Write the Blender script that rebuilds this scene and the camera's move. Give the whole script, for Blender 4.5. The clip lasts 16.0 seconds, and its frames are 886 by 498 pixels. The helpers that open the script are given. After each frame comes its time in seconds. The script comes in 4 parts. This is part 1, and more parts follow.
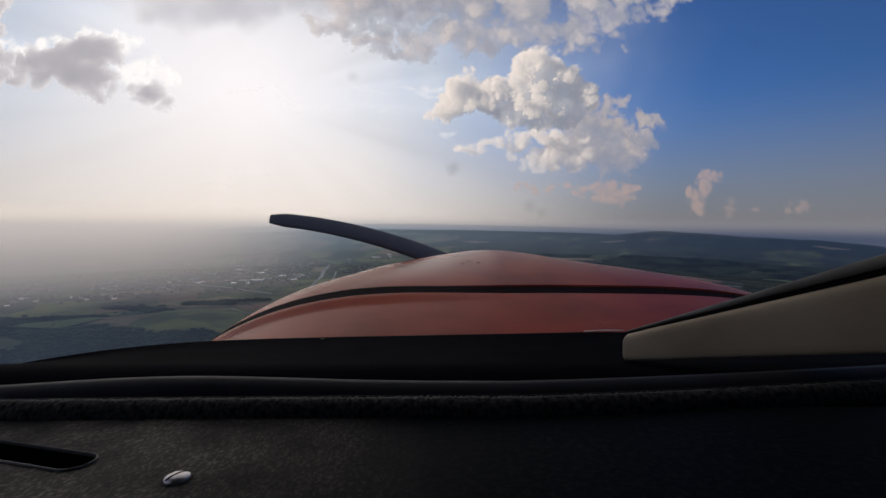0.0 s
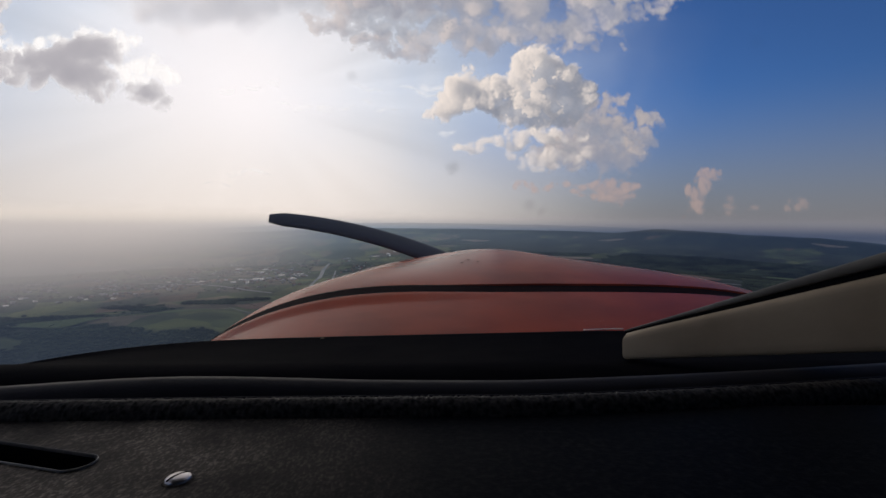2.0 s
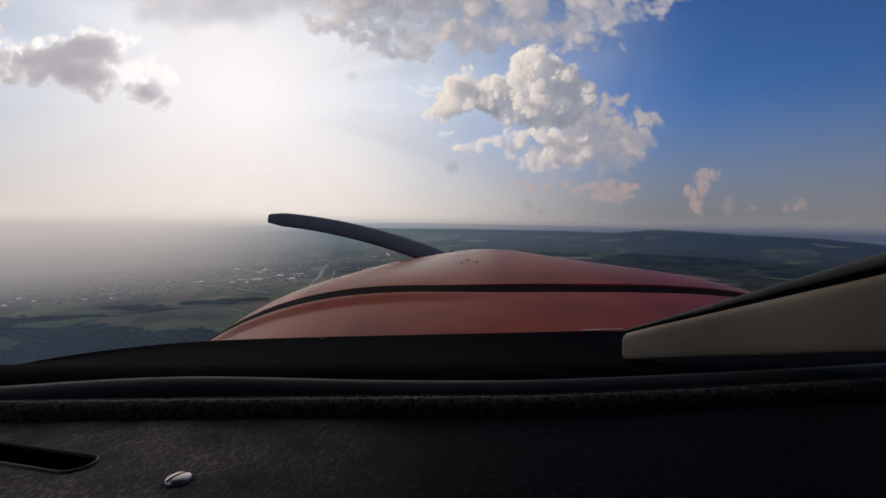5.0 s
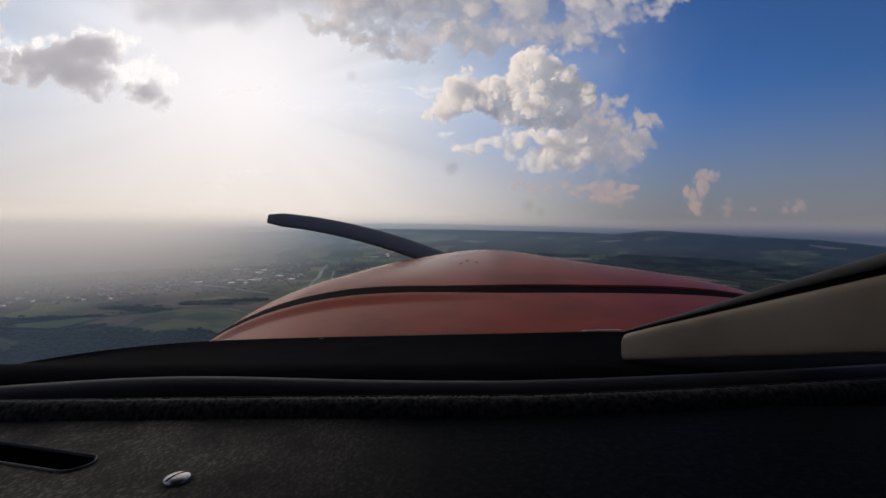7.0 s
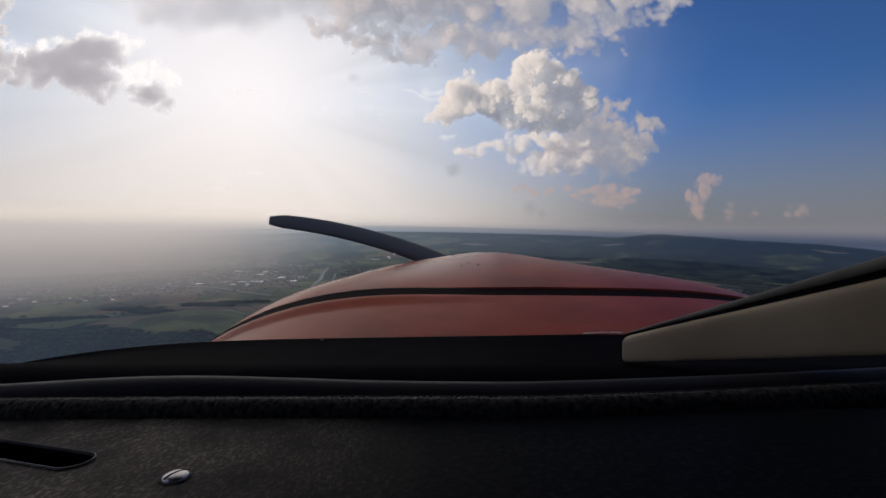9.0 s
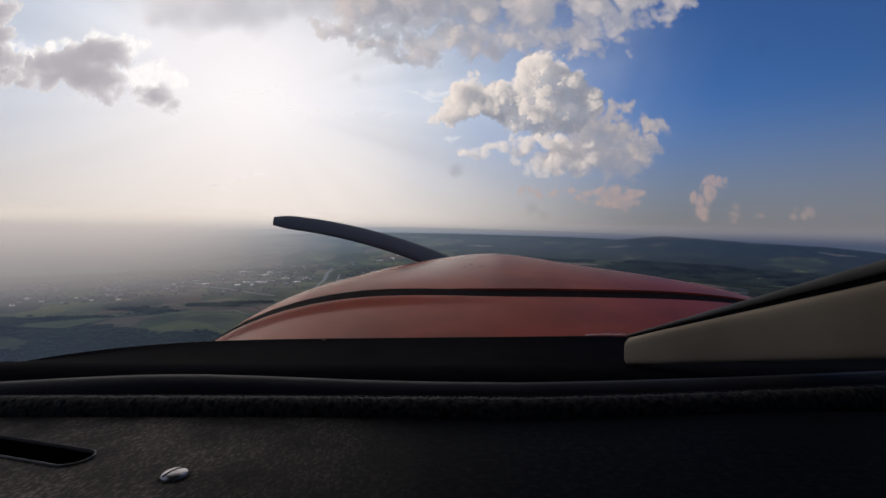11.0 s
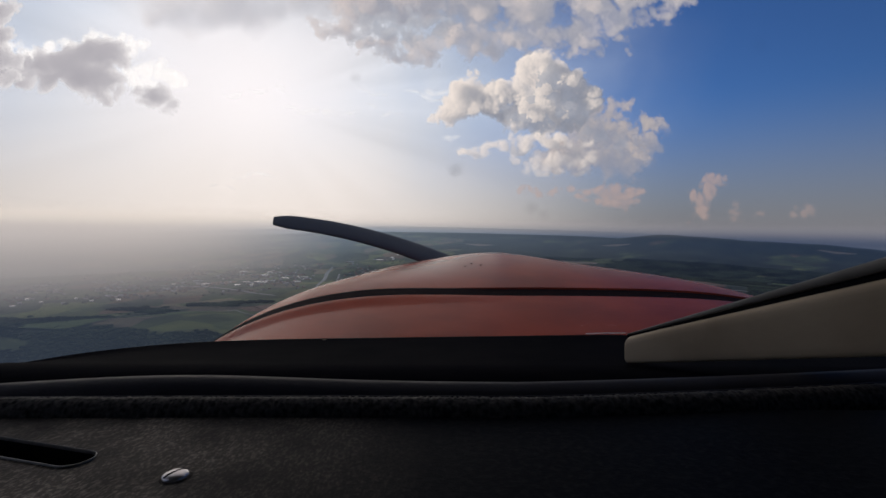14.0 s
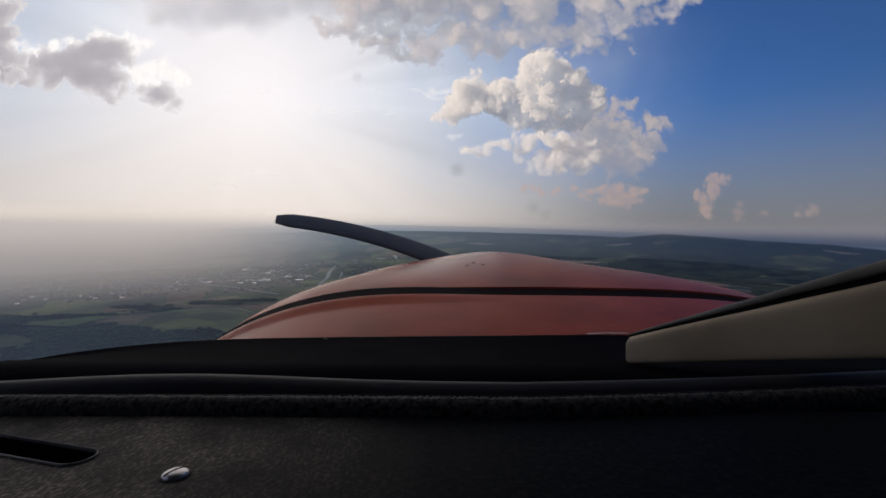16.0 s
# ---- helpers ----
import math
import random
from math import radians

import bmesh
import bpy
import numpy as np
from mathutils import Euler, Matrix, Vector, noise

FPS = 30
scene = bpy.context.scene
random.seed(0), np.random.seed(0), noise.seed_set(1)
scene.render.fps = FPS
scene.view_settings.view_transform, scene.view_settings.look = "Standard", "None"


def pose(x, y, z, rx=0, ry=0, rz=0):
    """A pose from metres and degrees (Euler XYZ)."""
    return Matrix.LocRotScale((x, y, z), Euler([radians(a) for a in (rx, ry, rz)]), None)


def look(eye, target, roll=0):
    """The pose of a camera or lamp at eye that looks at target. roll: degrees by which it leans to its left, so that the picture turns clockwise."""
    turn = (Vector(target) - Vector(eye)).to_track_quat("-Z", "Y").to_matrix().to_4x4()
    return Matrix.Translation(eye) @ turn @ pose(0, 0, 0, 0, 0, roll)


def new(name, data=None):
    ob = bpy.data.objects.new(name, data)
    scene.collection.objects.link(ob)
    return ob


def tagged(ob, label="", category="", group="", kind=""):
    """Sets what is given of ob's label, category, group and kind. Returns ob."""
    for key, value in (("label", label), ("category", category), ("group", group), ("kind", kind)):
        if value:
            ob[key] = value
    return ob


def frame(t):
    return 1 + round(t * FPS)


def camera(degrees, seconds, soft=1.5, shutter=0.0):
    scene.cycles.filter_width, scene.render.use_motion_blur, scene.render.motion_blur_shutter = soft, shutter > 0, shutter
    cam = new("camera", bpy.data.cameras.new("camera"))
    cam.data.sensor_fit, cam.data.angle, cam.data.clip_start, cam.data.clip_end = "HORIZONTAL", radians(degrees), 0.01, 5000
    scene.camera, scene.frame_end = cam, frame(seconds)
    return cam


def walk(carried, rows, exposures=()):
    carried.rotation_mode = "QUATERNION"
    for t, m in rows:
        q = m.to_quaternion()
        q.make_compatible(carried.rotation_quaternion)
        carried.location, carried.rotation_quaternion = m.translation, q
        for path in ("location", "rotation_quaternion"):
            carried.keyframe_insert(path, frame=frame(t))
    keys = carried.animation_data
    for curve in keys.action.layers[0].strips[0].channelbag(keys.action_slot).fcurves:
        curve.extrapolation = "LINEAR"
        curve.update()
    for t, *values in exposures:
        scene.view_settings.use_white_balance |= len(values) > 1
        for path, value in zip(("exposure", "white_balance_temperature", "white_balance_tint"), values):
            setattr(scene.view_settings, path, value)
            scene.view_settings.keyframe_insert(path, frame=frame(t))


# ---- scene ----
cam = camera(90, 16.0, soft=1.5)
EYE = (0.0, 0.0, 300.0)
TILT, ROLL = -3.0, 1.1
AIM = pose(*EYE, 90 + TILT, 0, 0) @ pose(0, 0, 0, 0, 0, ROLL)
# seconds, degrees of yaw to the left, of pitch up and of roll by which the mount gives
SWAY = [(0.0, -0.164, -0.128, -0.114), (1.5, -0.201, -0.234, -0.269), (2.5, -0.302, -0.328, -0.280), (3.5, -0.442, -0.374, -0.352),
        (4.0, -0.378, -0.339, -0.340), (6.5, -0.404, -0.198, -0.149), (7.0, -0.416, -0.176, -0.144), (8.0, -0.328, -0.035, -0.084),
        (8.5, -0.201, 0.128, 0.054), (9.0, -0.227, 0.176, 0.119), (11.5, 0.315, 0.363, 0.370), (12.0, 0.265, 0.328, 0.329),
        (13.0, 0.277, 0.293, 0.286), (14.0, 0.252, 0.234, 0.131), (14.5, 0.353, 0.328, 0.226), (15.0, 0.516, 0.304, 0.352),
        (15.5, 0.504, 0.141, 0.316), (16.0, 0.580, 0.093, 0.299)]
PIVOT = 0.17


def swayed(yaw, pitch, roll):
    turn = pose(0, 0, 0, pitch, yaw, roll)
    return AIM @ Matrix.Translation((0, 0, -PIVOT)) @ turn @ Matrix.Translation((0, 0, PIVOT))


walk(cam, [(t, swayed(a, b, c)) for t, a, b, c in SWAY], exposures=[(0.0, 0.0), (16.0, 0.0)])

# ---- light ----
SUN_AZ, SUN_EL = radians(-24.0), radians(14.0)
sun_dir = Vector((math.sin(SUN_AZ) * math.cos(SUN_EL), math.cos(SUN_AZ) * math.cos(SUN_EL), math.sin(SUN_EL)))
world = bpy.data.worlds.new("sky")
scene.world = world
world.use_nodes = True
wn, wl = world.node_tree.nodes, world.node_tree.links
wn.clear()


def wnode(kind, *links, **values):
    n = wn.new(kind)
    for key, value in values.items():
        if key == "operation":
            n.operation = value
    for k, src in enumerate(links):
        if hasattr(src, "is_linked"):
            wl.new(src, n.inputs[k])
        elif src is not None:
            n.inputs[k].default_value = src
    return n


def wmath(op, a, b=None):
    return wnode("ShaderNodeMath", a, b, operation=op).outputs[0]


def wrange(src, a, b, c, d):
    n = wnode("ShaderNodeMapRange", src, a, b, c, d)
    n.interpolation_type = "SMOOTHSTEP"
    return n.outputs[0]


def wmix(fac, a, b):
    n = wn.new("ShaderNodeMix")
    n.data_type = "RGBA"
    for k, src in ((0, fac), (6, a), (7, b)):
        if hasattr(src, "is_linked"):
            wl.new(src, n.inputs[k])
        else:
            n.inputs[k].default_value = src
    return n.outputs[2]


way = wn.new("ShaderNodeTexCoord").outputs["Generated"]
split = wnode("ShaderNodeSeparateXYZ", way)
w_sky = wn.new("ShaderNodeTexSky")
w_sky.sky_type, w_sky.sun_disc = "NISHITA", False
w_sky.sun_elevation, w_sky.sun_rotation = SUN_EL, SUN_AZ
w_sky.air_density, w_sky.dust_density, w_sky.ozone_density = 1.0, 0.3, 4.0
raised = wnode("ShaderNodeCombineXYZ", split.outputs[0], split.outputs[1], wmath("MAXIMUM", split.outputs[2], 0.02))
wl.new(raised.outputs[0], w_sky.inputs[0])
clear = wnode("ShaderNodeVectorMath", w_sky.outputs[0], (0.040, 0.055, 0.084), operation="MULTIPLY").outputs[0]
# thin high cloud lit by the sun behind it
dot = wnode("ShaderNodeVectorMath", way, tuple(sun_dir), operation="DOT_PRODUCT").outputs["Value"]
apart = wmath("ARCCOSINE", dot)
grain = wnode("ShaderNodeTexNoise", way)
grain.inputs["Scale"].default_value, grain.inputs["Detail"].default_value = 5.0, 5.0
ripple = wmath("MULTIPLY", wmath("SUBTRACT", grain.outputs[0], 0.5), 0.30)
veil = wrange(wmath("ADD", apart, ripple), 0.22, 0.92, 1.0, 0.0)
core = wrange(wmath("ADD", apart, wmath("MULTIPLY", ripple, 0.8)), -0.05, 0.52, 1.0, 0.0)
veil_colour = wmix(core, (0.59, 0.65, 0.735, 1), (1.06, 1.0, 1.0, 1))
# faint shafts fanning out from the sun
side_way = sun_dir.cross(Vector((0, 0, 1))).normalized()
up_way = side_way.cross(sun_dir)
bearing = wmath("ARCTAN2", wnode("ShaderNodeVectorMath", way, tuple(side_way), operation="DOT_PRODUCT").outputs["Value"],
                wnode("ShaderNodeVectorMath", way, tuple(up_way), operation="DOT_PRODUCT").outputs["Value"])
fan = wn.new("ShaderNodeTexNoise")
fan.noise_dimensions = "1D"
fan.inputs["Scale"].default_value, fan.inputs["Detail"].default_value = 3.2, 3.0
wl.new(bearing, fan.inputs["W"])
shafts = wmath("ADD", 1.0, wmath("MULTIPLY", wmath("SUBTRACT", fan.outputs[0], 0.5), wrange(apart, 0.05, 0.35, 0.0, 0.6)))
mottle = wmath("ADD", shafts, wmath("MULTIPLY", ripple, 0.55))
mottle = wmath("MULTIPLY", mottle, wrange(wmath("ADD", split.outputs[2], wmath("MULTIPLY", ripple, 0.4)), 0.33, 0.52, 1.0, 0.72))
veil_colour = wnode("ShaderNodeVectorMath", veil_colour, mottle, operation="MULTIPLY").outputs[0]
sky_colour = wmix(wmath("MULTIPLY", veil, 0.97), clear, veil_colour)
# dusty air along the horizon
low = wrange(split.outputs[2], -0.02, 0.28, 1.0, 0.0)
dust = wmix(wrange(apart, 0.14, 0.95, 1.0, 0.0), (0.205, 0.195, 0.212, 1), (0.92, 0.815, 0.74, 1))
sky_colour = wmix(wmath("MULTIPLY", low, 0.92), sky_colour, dust)
# unseen broken cloud added overhead, above the view, to whiten the toplight
cover = wnode("ShaderNodeTexNoise", way)
cover.inputs["Scale"].default_value, cover.inputs["Detail"].default_value = 2.2, 4.0
overhead = wmath("MULTIPLY", wrange(split.outputs[2], 0.48, 0.75, 0.0, 0.8), wrange(cover.outputs[0], 0.30, 0.62, 0.35, 1.0))
sky_colour = wmix(overhead, sky_colour, (0.62, 0.60, 0.60, 1))
# unseen bright patch added abeam, beyond the view's edge, to light the cabin
abeam = wmath("MULTIPLY", wrange(split.outputs[0], -0.74, -0.90, 0.0, 0.3), wrange(cover.outputs[0], 0.30, 0.55, 0.4, 1.0))
sky_colour = wmix(wmath("MULTIPLY", abeam, wrange(split.outputs[2], -0.05, 0.05, 0.0, 1.0)), sky_colour, (1.0, 0.97, 0.95, 1))
w_bg = wnode("ShaderNodeBackground", sky_colour, 1.0)
wnode("ShaderNodeOutputWorld", w_bg.outputs[0])

# the sun, filtered by the cloud before it
sun = new("sun", bpy.data.lights.new("sun", "SUN"))
sun.data.energy, sun.data.angle, sun.data.color = 0.6, radians(60), (1.0, 0.89, 0.78)
sun.matrix_world = look(sun_dir * 4000, (0, 0, 0))


# ---- materials ----
def material(name, colour, rough=0.6, metal=0.0, second=None, scale=20.0, amount=0.5, bump=0.0, bump_scale=None, detail=6.0, spec=0.3, low=0.35, high=0.68):
    """A surface with two scales of variation: a blotchy mix of two colours and a fine relief."""
    m = bpy.data.materials.new(name)
    m.use_nodes = True
    n, l = m.node_tree.nodes, m.node_tree.links
    b = n["Principled BSDF"]
    b.inputs["Roughness"].default_value, b.inputs["Metallic"].default_value = rough, metal
    b.inputs["Specular IOR Level"].default_value = spec
    co = n.new("ShaderNodeTexCoord")
    no = n.new("ShaderNodeTexNoise")
    no.inputs["Scale"].default_value, no.inputs["Detail"].default_value = scale, detail
    l.new(co.outputs["Object"], no.inputs["Vector"])
    ramp = n.new("ShaderNodeMapRange")
    ramp.inputs[1].default_value, ramp.inputs[2].default_value = low, high
    ramp.inputs[3].default_value, ramp.inputs[4].default_value = 0.0, amount
    l.new(no.outputs["Fac"], ramp.inputs[0])
    mix = n.new("ShaderNodeMix")
    mix.data_type = "RGBA"
    mix.inputs[6].default_value = (*colour, 1)
    mix.inputs[7].default_value = (*(second or [c * 0.6 for c in colour]), 1)
    l.new(ramp.outputs[0], mix.inputs[0])
    l.new(mix.outputs[2], b.inputs["Base Color"])
    if bump:
        fine = n.new("ShaderNodeTexNoise")
        fine.inputs["Scale"].default_value, fine.inputs["Detail"].default_value = bump_scale or scale * 8, 4
        l.new(co.outputs["Object"], fine.inputs["Vector"])
        bp = n.new("ShaderNodeBump")
        bp.inputs["Strength"].default_value, bp.inputs["Distance"].default_value = bump, 0.002
        l.new(fine.outputs["Fac"], bp.inputs["Height"])
        l.new(bp.outputs[0], b.inputs["Normal"])
    return m


RED = material("faded_red_paint", (0.252, 0.047, 0.025), 0.27, 0, (0.155, 0.031, 0.020), 7, 0.8, 0.02, 90, spec=0.014, low=0.40, high=0.64)
JOINT = material("dark_joint_strip", (0.0080, 0.0052, 0.0062), 0.6, 0, (0.018, 0.010, 0.010), 60, spec=0.003)
BLACK_GAP = material("black_joint_rubber", (0.007, 0.007, 0.008), 0.9, 0, None, 40, spec=0.0)
BLADE = material("dark_blade_paint", (0.075, 0.084, 0.098), 0.6, 0, (0.10, 0.105, 0.115), 14, spec=0.2)
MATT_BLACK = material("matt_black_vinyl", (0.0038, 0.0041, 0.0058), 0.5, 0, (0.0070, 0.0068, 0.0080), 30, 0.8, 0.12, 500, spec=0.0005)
TRIM = material("black_ribbed_rubber", (0.009, 0.009, 0.010), 0.6, 0, (0.062, 0.057, 0.052), 420, 0.9, 0.3, 500, spec=0.03)
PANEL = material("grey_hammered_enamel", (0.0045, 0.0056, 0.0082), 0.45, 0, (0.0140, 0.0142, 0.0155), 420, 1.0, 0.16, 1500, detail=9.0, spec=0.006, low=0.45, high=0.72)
LIP = material("worn_painted_lip", (0.055, 0.053, 0.050), 0.3, 0, (0.10, 0.09, 0.08), 300, 0.8, spec=0.25)
STEEL = material("worn_steel", (0.40, 0.385, 0.40), 0.30, 0.92, (0.24, 0.22, 0.22), 300, 0.8, spec=0.5)
BEIGE = material("beige_trim_plastic", (0.31, 0.255, 0.187), 0.85, 0, (0.19, 0.150, 0.105), 14, 0.85, 0.05, 400, spec=0.1)
LINING = material("grey_cabin_lining", (0.20, 0.19, 0.18), 0.9, 0, (0.15, 0.145, 0.135), 12, spec=0.05)
FOREST = material("forest_canopy", (0.045, 0.058, 0.032), 0.9, 0, (0.075, 0.088, 0.045), 0.01, 0.8, spec=0.05)
WATER = material("river_water", (0.09, 0.105, 0.11), 0.35, 0, (0.07, 0.09, 0.09), 0.01, spec=0.12)
ROAD = material("pale_road", (0.3, 0.29, 0.27), 0.8, 0, (0.24, 0.23, 0.21), 0.05)
SHED = material("white_sheet_metal", (0.88, 0.82, 0.74), 0.5, 0, (0.75, 0.70, 0.63), 0.05, spec=0.3)
TIN = material("bright_metal_roof", (0.85, 0.82, 0.78), 0.22, 0.95, (0.7, 0.68, 0.65), 0.05)
ROOF = material("red_brown_tiles", (0.25, 0.12, 0.08), 0.8, 0, (0.2, 0.15, 0.13), 0.02, 0.9)
PADDED = material("black_padded_vinyl", (0.021, 0.020, 0.0245), 0.5, 0, (0.029, 0.0285, 0.031), 50, 0.6, 0.1, 700, spec=0.022)
GREY_EDGE = material("dull_grey_edge", (0.13, 0.125, 0.115), 0.7, 0, (0.05, 0.05, 0.05), 60, spec=0.1)


def vary(m, colours):
    """Gives each separate house or clump of a joined mesh one of the colours."""
    n, l = m.node_tree.nodes, m.node_tree.links
    geo, ramp = n.new("ShaderNodeNewGeometry"), n.new("ShaderNodeValToRGB")
    ramp.color_ramp.interpolation = "CONSTANT"
    for k, c in enumerate(colours):
        e = ramp.color_ramp.elements[k] if k < 2 else ramp.color_ramp.elements.new(k / len(colours))
        e.position, e.color = k / len(colours), (*c, 1)
    l.new(geo.outputs["Random Per Island"], ramp.inputs[0])
    l.new(ramp.outputs[0], n["Principled BSDF"].inputs["Base Color"])


vary(ROOF, [(0.18, 0.09, 0.065), (0.13, 0.085, 0.075), (0.24, 0.22, 0.20), (0.16, 0.15, 0.145), (0.40, 0.37, 0.33), (0.21, 0.115, 0.08)])
vary(FOREST, [(0.030, 0.037, 0.026), (0.034, 0.041, 0.027), (0.028, 0.035, 0.025), (0.038, 0.043, 0.029), (0.031, 0.037, 0.029)])


def tone_patches(m, scale, low, high):
    """Broad darker and lighter patches at random, multiplied into the base colour."""
    n, l = m.node_tree.nodes, m.node_tree.links
    b = n["Principled BSDF"]
    old = b.inputs["Base Color"].links[0].from_socket
    co, no, ramp, mix = n.new("ShaderNodeTexCoord"), n.new("ShaderNodeTexNoise"), n.new("ShaderNodeValToRGB"), n.new("ShaderNodeMix")
    no.inputs["Scale"].default_value, no.inputs["Detail"].default_value = scale, 4.0
    l.new(co.outputs["Object"], no.inputs["Vector"])
    l.new(no.outputs["Fac"], ramp.inputs[0])
    ramp.color_ramp.elements[0].position, ramp.color_ramp.elements[0].color = 0.38, (low, low, low, 1)
    ramp.color_ramp.elements[1].position, ramp.color_ramp.elements[1].color = 0.64, (high, high, high * 0.8, 1)
    mix.data_type, mix.blend_type = "RGBA", "MULTIPLY"
    mix.inputs[0].default_value = 1.0
    l.new(old, mix.inputs[6])
    l.new(ramp.outputs[0], mix.inputs[7])
    l.new(mix.outputs[2], b.inputs["Base Color"])


tone_patches(FOREST, 0.0065, 0.5, 2.1)
GROUND = material("farmland", (0.05, 0.062, 0.03), 0.95, 0, (0.085, 0.075, 0.045), 0.02, 0.6)


def add_fields(m):
    """Fields as irregular plots of meadow, crop and stubble; woodland floor where the woods stand."""
    n, l = m.node_tree.nodes, m.node_tree.links
    b = n["Principled BSDF"]
    old = b.inputs["Base Color"].links[0].from_socket
    co, vo = n.new("ShaderNodeTexCoord"), n.new("ShaderNodeTexVoronoi")
    sc = n.new("ShaderNodeMapping")
    sc.inputs["Scale"].default_value, sc.inputs["Rotation"].default_value = (0.0085, 0.0058, 0.0), (0, 0, 0.5)
    l.new(co.outputs["Object"], sc.inputs[0])
    l.new(sc.outputs[0], vo.inputs["Vector"])
    vo.inputs["Scale"].default_value = 1.0
    ramp = n.new("ShaderNodeValToRGB")
    ramp.color_ramp.interpolation = "CONSTANT"
    ramp.color_ramp.elements[0].color = (0.080, 0.098, 0.044, 1)
    ramp.color_ramp.elements[1].position, ramp.color_ramp.elements[1].color = 0.85, (0.19, 0.15, 0.105, 1)
    for p, c in ((0.3, (0.050, 0.062, 0.035, 1)), (0.5, (0.150, 0.165, 0.062, 1)), (0.66, (0.21, 0.128, 0.082, 1)), (0.76, (0.105, 0.13, 0.06, 1))):
        e = ramp.color_ramp.elements.new(p)
        e.color = c
    split_rgb = n.new("ShaderNodeSeparateColor")
    l.new(vo.outputs["Color"], split_rgb.inputs[0])
    l.new(split_rgb.outputs[0], ramp.inputs[0])
    half = n.new("ShaderNodeMix")
    half.data_type = "RGBA"
    half.inputs[0].default_value = 0.75
    l.new(old, half.inputs[6])
    l.new(ramp.outputs[0], half.inputs[7])
    at = n.new("ShaderNodeAttribute")
    at.attribute_name = "wood"
    floor = n.new("ShaderNodeMix")
    floor.data_type = "RGBA"
    floor.inputs[7].default_value = (0.030, 0.037, 0.026, 1)
    l.new(at.outputs["Fac"], floor.inputs[0])
    l.new(half.outputs[2], floor.inputs[6])
    l.new(floor.outputs[2], b.inputs["Base Color"])


add_fields(GROUND)
tone_patches(GROUND, 0.005, 0.65, 1.4)


def add_wear_and_light(m):
    """Enamel rubbed to paler flecks, mostly round slot and screw; light from the left is painted in too."""
    n, l = m.node_tree.nodes, m.node_tree.links
    b = n["Principled BSDF"]
    old = b.inputs["Base Color"].links[0].from_socket
    co, sc, no, big = n.new("ShaderNodeTexCoord"), n.new("ShaderNodeMapping"), n.new("ShaderNodeTexNoise"), n.new("ShaderNodeTexNoise")
    sc.inputs["Scale"].default_value = (1150, 620, 1150)
    l.new(co.outputs["Object"], sc.inputs[0])
    l.new(sc.outputs[0], no.inputs["Vector"])
    l.new(co.outputs["Object"], big.inputs["Vector"])
    no.inputs["Scale"].default_value, no.inputs["Detail"].default_value = 1.0, 3.0
    big.inputs["Scale"].default_value, big.inputs["Detail"].default_value = 45.0, 3.0
    far = n.new("ShaderNodeVectorMath")
    far.operation = "DISTANCE"
    far.inputs[1].default_value = WORN_LIT_AT
    l.new(co.outputs["Object"], far.inputs[0])
    def span(src, a, c, d, e):
        k = n.new("ShaderNodeMapRange")
        for i, v in zip((1, 2, 3, 4), (a, c, d, e)):
            k.inputs[i].default_value = v
        l.new(src, k.inputs[0])
        return k.outputs[0]
    def mul(p, q):
        k = n.new("ShaderNodeMath")
        k.operation = "MULTIPLY"
        l.new(p, k.inputs[0])
        l.new(q, k.inputs[1])
        return k.outputs[0]
    fade = span(far.outputs["Value"], 0.025, 0.115, 1.0, 0.0)
    flecks = mul(mul(span(no.outputs["Fac"], 0.47, 0.78, 0.0, 0.75), span(big.outputs["Fac"], 0.35, 0.65, 0.25, 1.0)), fade)
    # light falling from the left, painted as a broad paler patch
    side_light = mul(span(big.outputs["Fac"], 0.3, 0.7, 0.10, 0.27), fade)
    both = n.new("ShaderNodeMath")
    both.operation = "ADD"
    l.new(flecks, both.inputs[0])
    l.new(side_light, both.inputs[1])
    fac = both.outputs[0]
    mix = n.new("ShaderNodeMix")
    mix.data_type = "RGBA"
    mix.inputs[7].default_value = (0.33, 0.280, 0.225, 1)
    l.new(fac, mix.inputs[0])
    l.new(old, mix.inputs[6])
    l.new(mix.outputs[2], b.inputs["Base Color"])


WORN_LIT_AT = (-0.118, 0.135, -0.0665)
add_wear_and_light(PANEL)


def see_through(name, colour, solid, gloss):
    m = bpy.data.materials.new(name)
    m.use_nodes = True
    n, l = m.node_tree.nodes, m.node_tree.links
    n.clear()
    tr, body, gl, out = n.new("ShaderNodeBsdfTransparent"), n.new("ShaderNodeBsdfDiffuse"), n.new("ShaderNodeBsdfGlossy"), n.new("ShaderNodeOutputMaterial")
    body.inputs[0].default_value = (*colour, 1)
    gl.inputs["Roughness"].default_value = 0.05
    m1, m2 = n.new("ShaderNodeMixShader"), n.new("ShaderNodeMixShader")
    m1.inputs[0].default_value, m2.inputs[0].default_value = solid, gloss
    l.new(tr.outputs[0], m1.inputs[1])
    l.new(body.outputs[0], m1.inputs[2])
    l.new(m1.outputs[0], m2.inputs[1])
    l.new(gl.outputs[0], m2.inputs[2])
    l.new(m2.outputs[0], out.inputs[0])
    return m


GLASS = see_through("clear_acrylic", (0.5, 0.5, 0.5), 0.015, 0.015)
SMUDGE = see_through("dried_dirt", (0.12, 0.11, 0.12), 0.0, 0.0)
film = SMUDGE.node_tree.nodes.new("ShaderNodeAttribute")
film.attribute_name = "film"
SMUDGE.node_tree.links.new(film.outputs["Fac"], SMUDGE.node_tree.nodes["Mix Shader"].inputs[0])


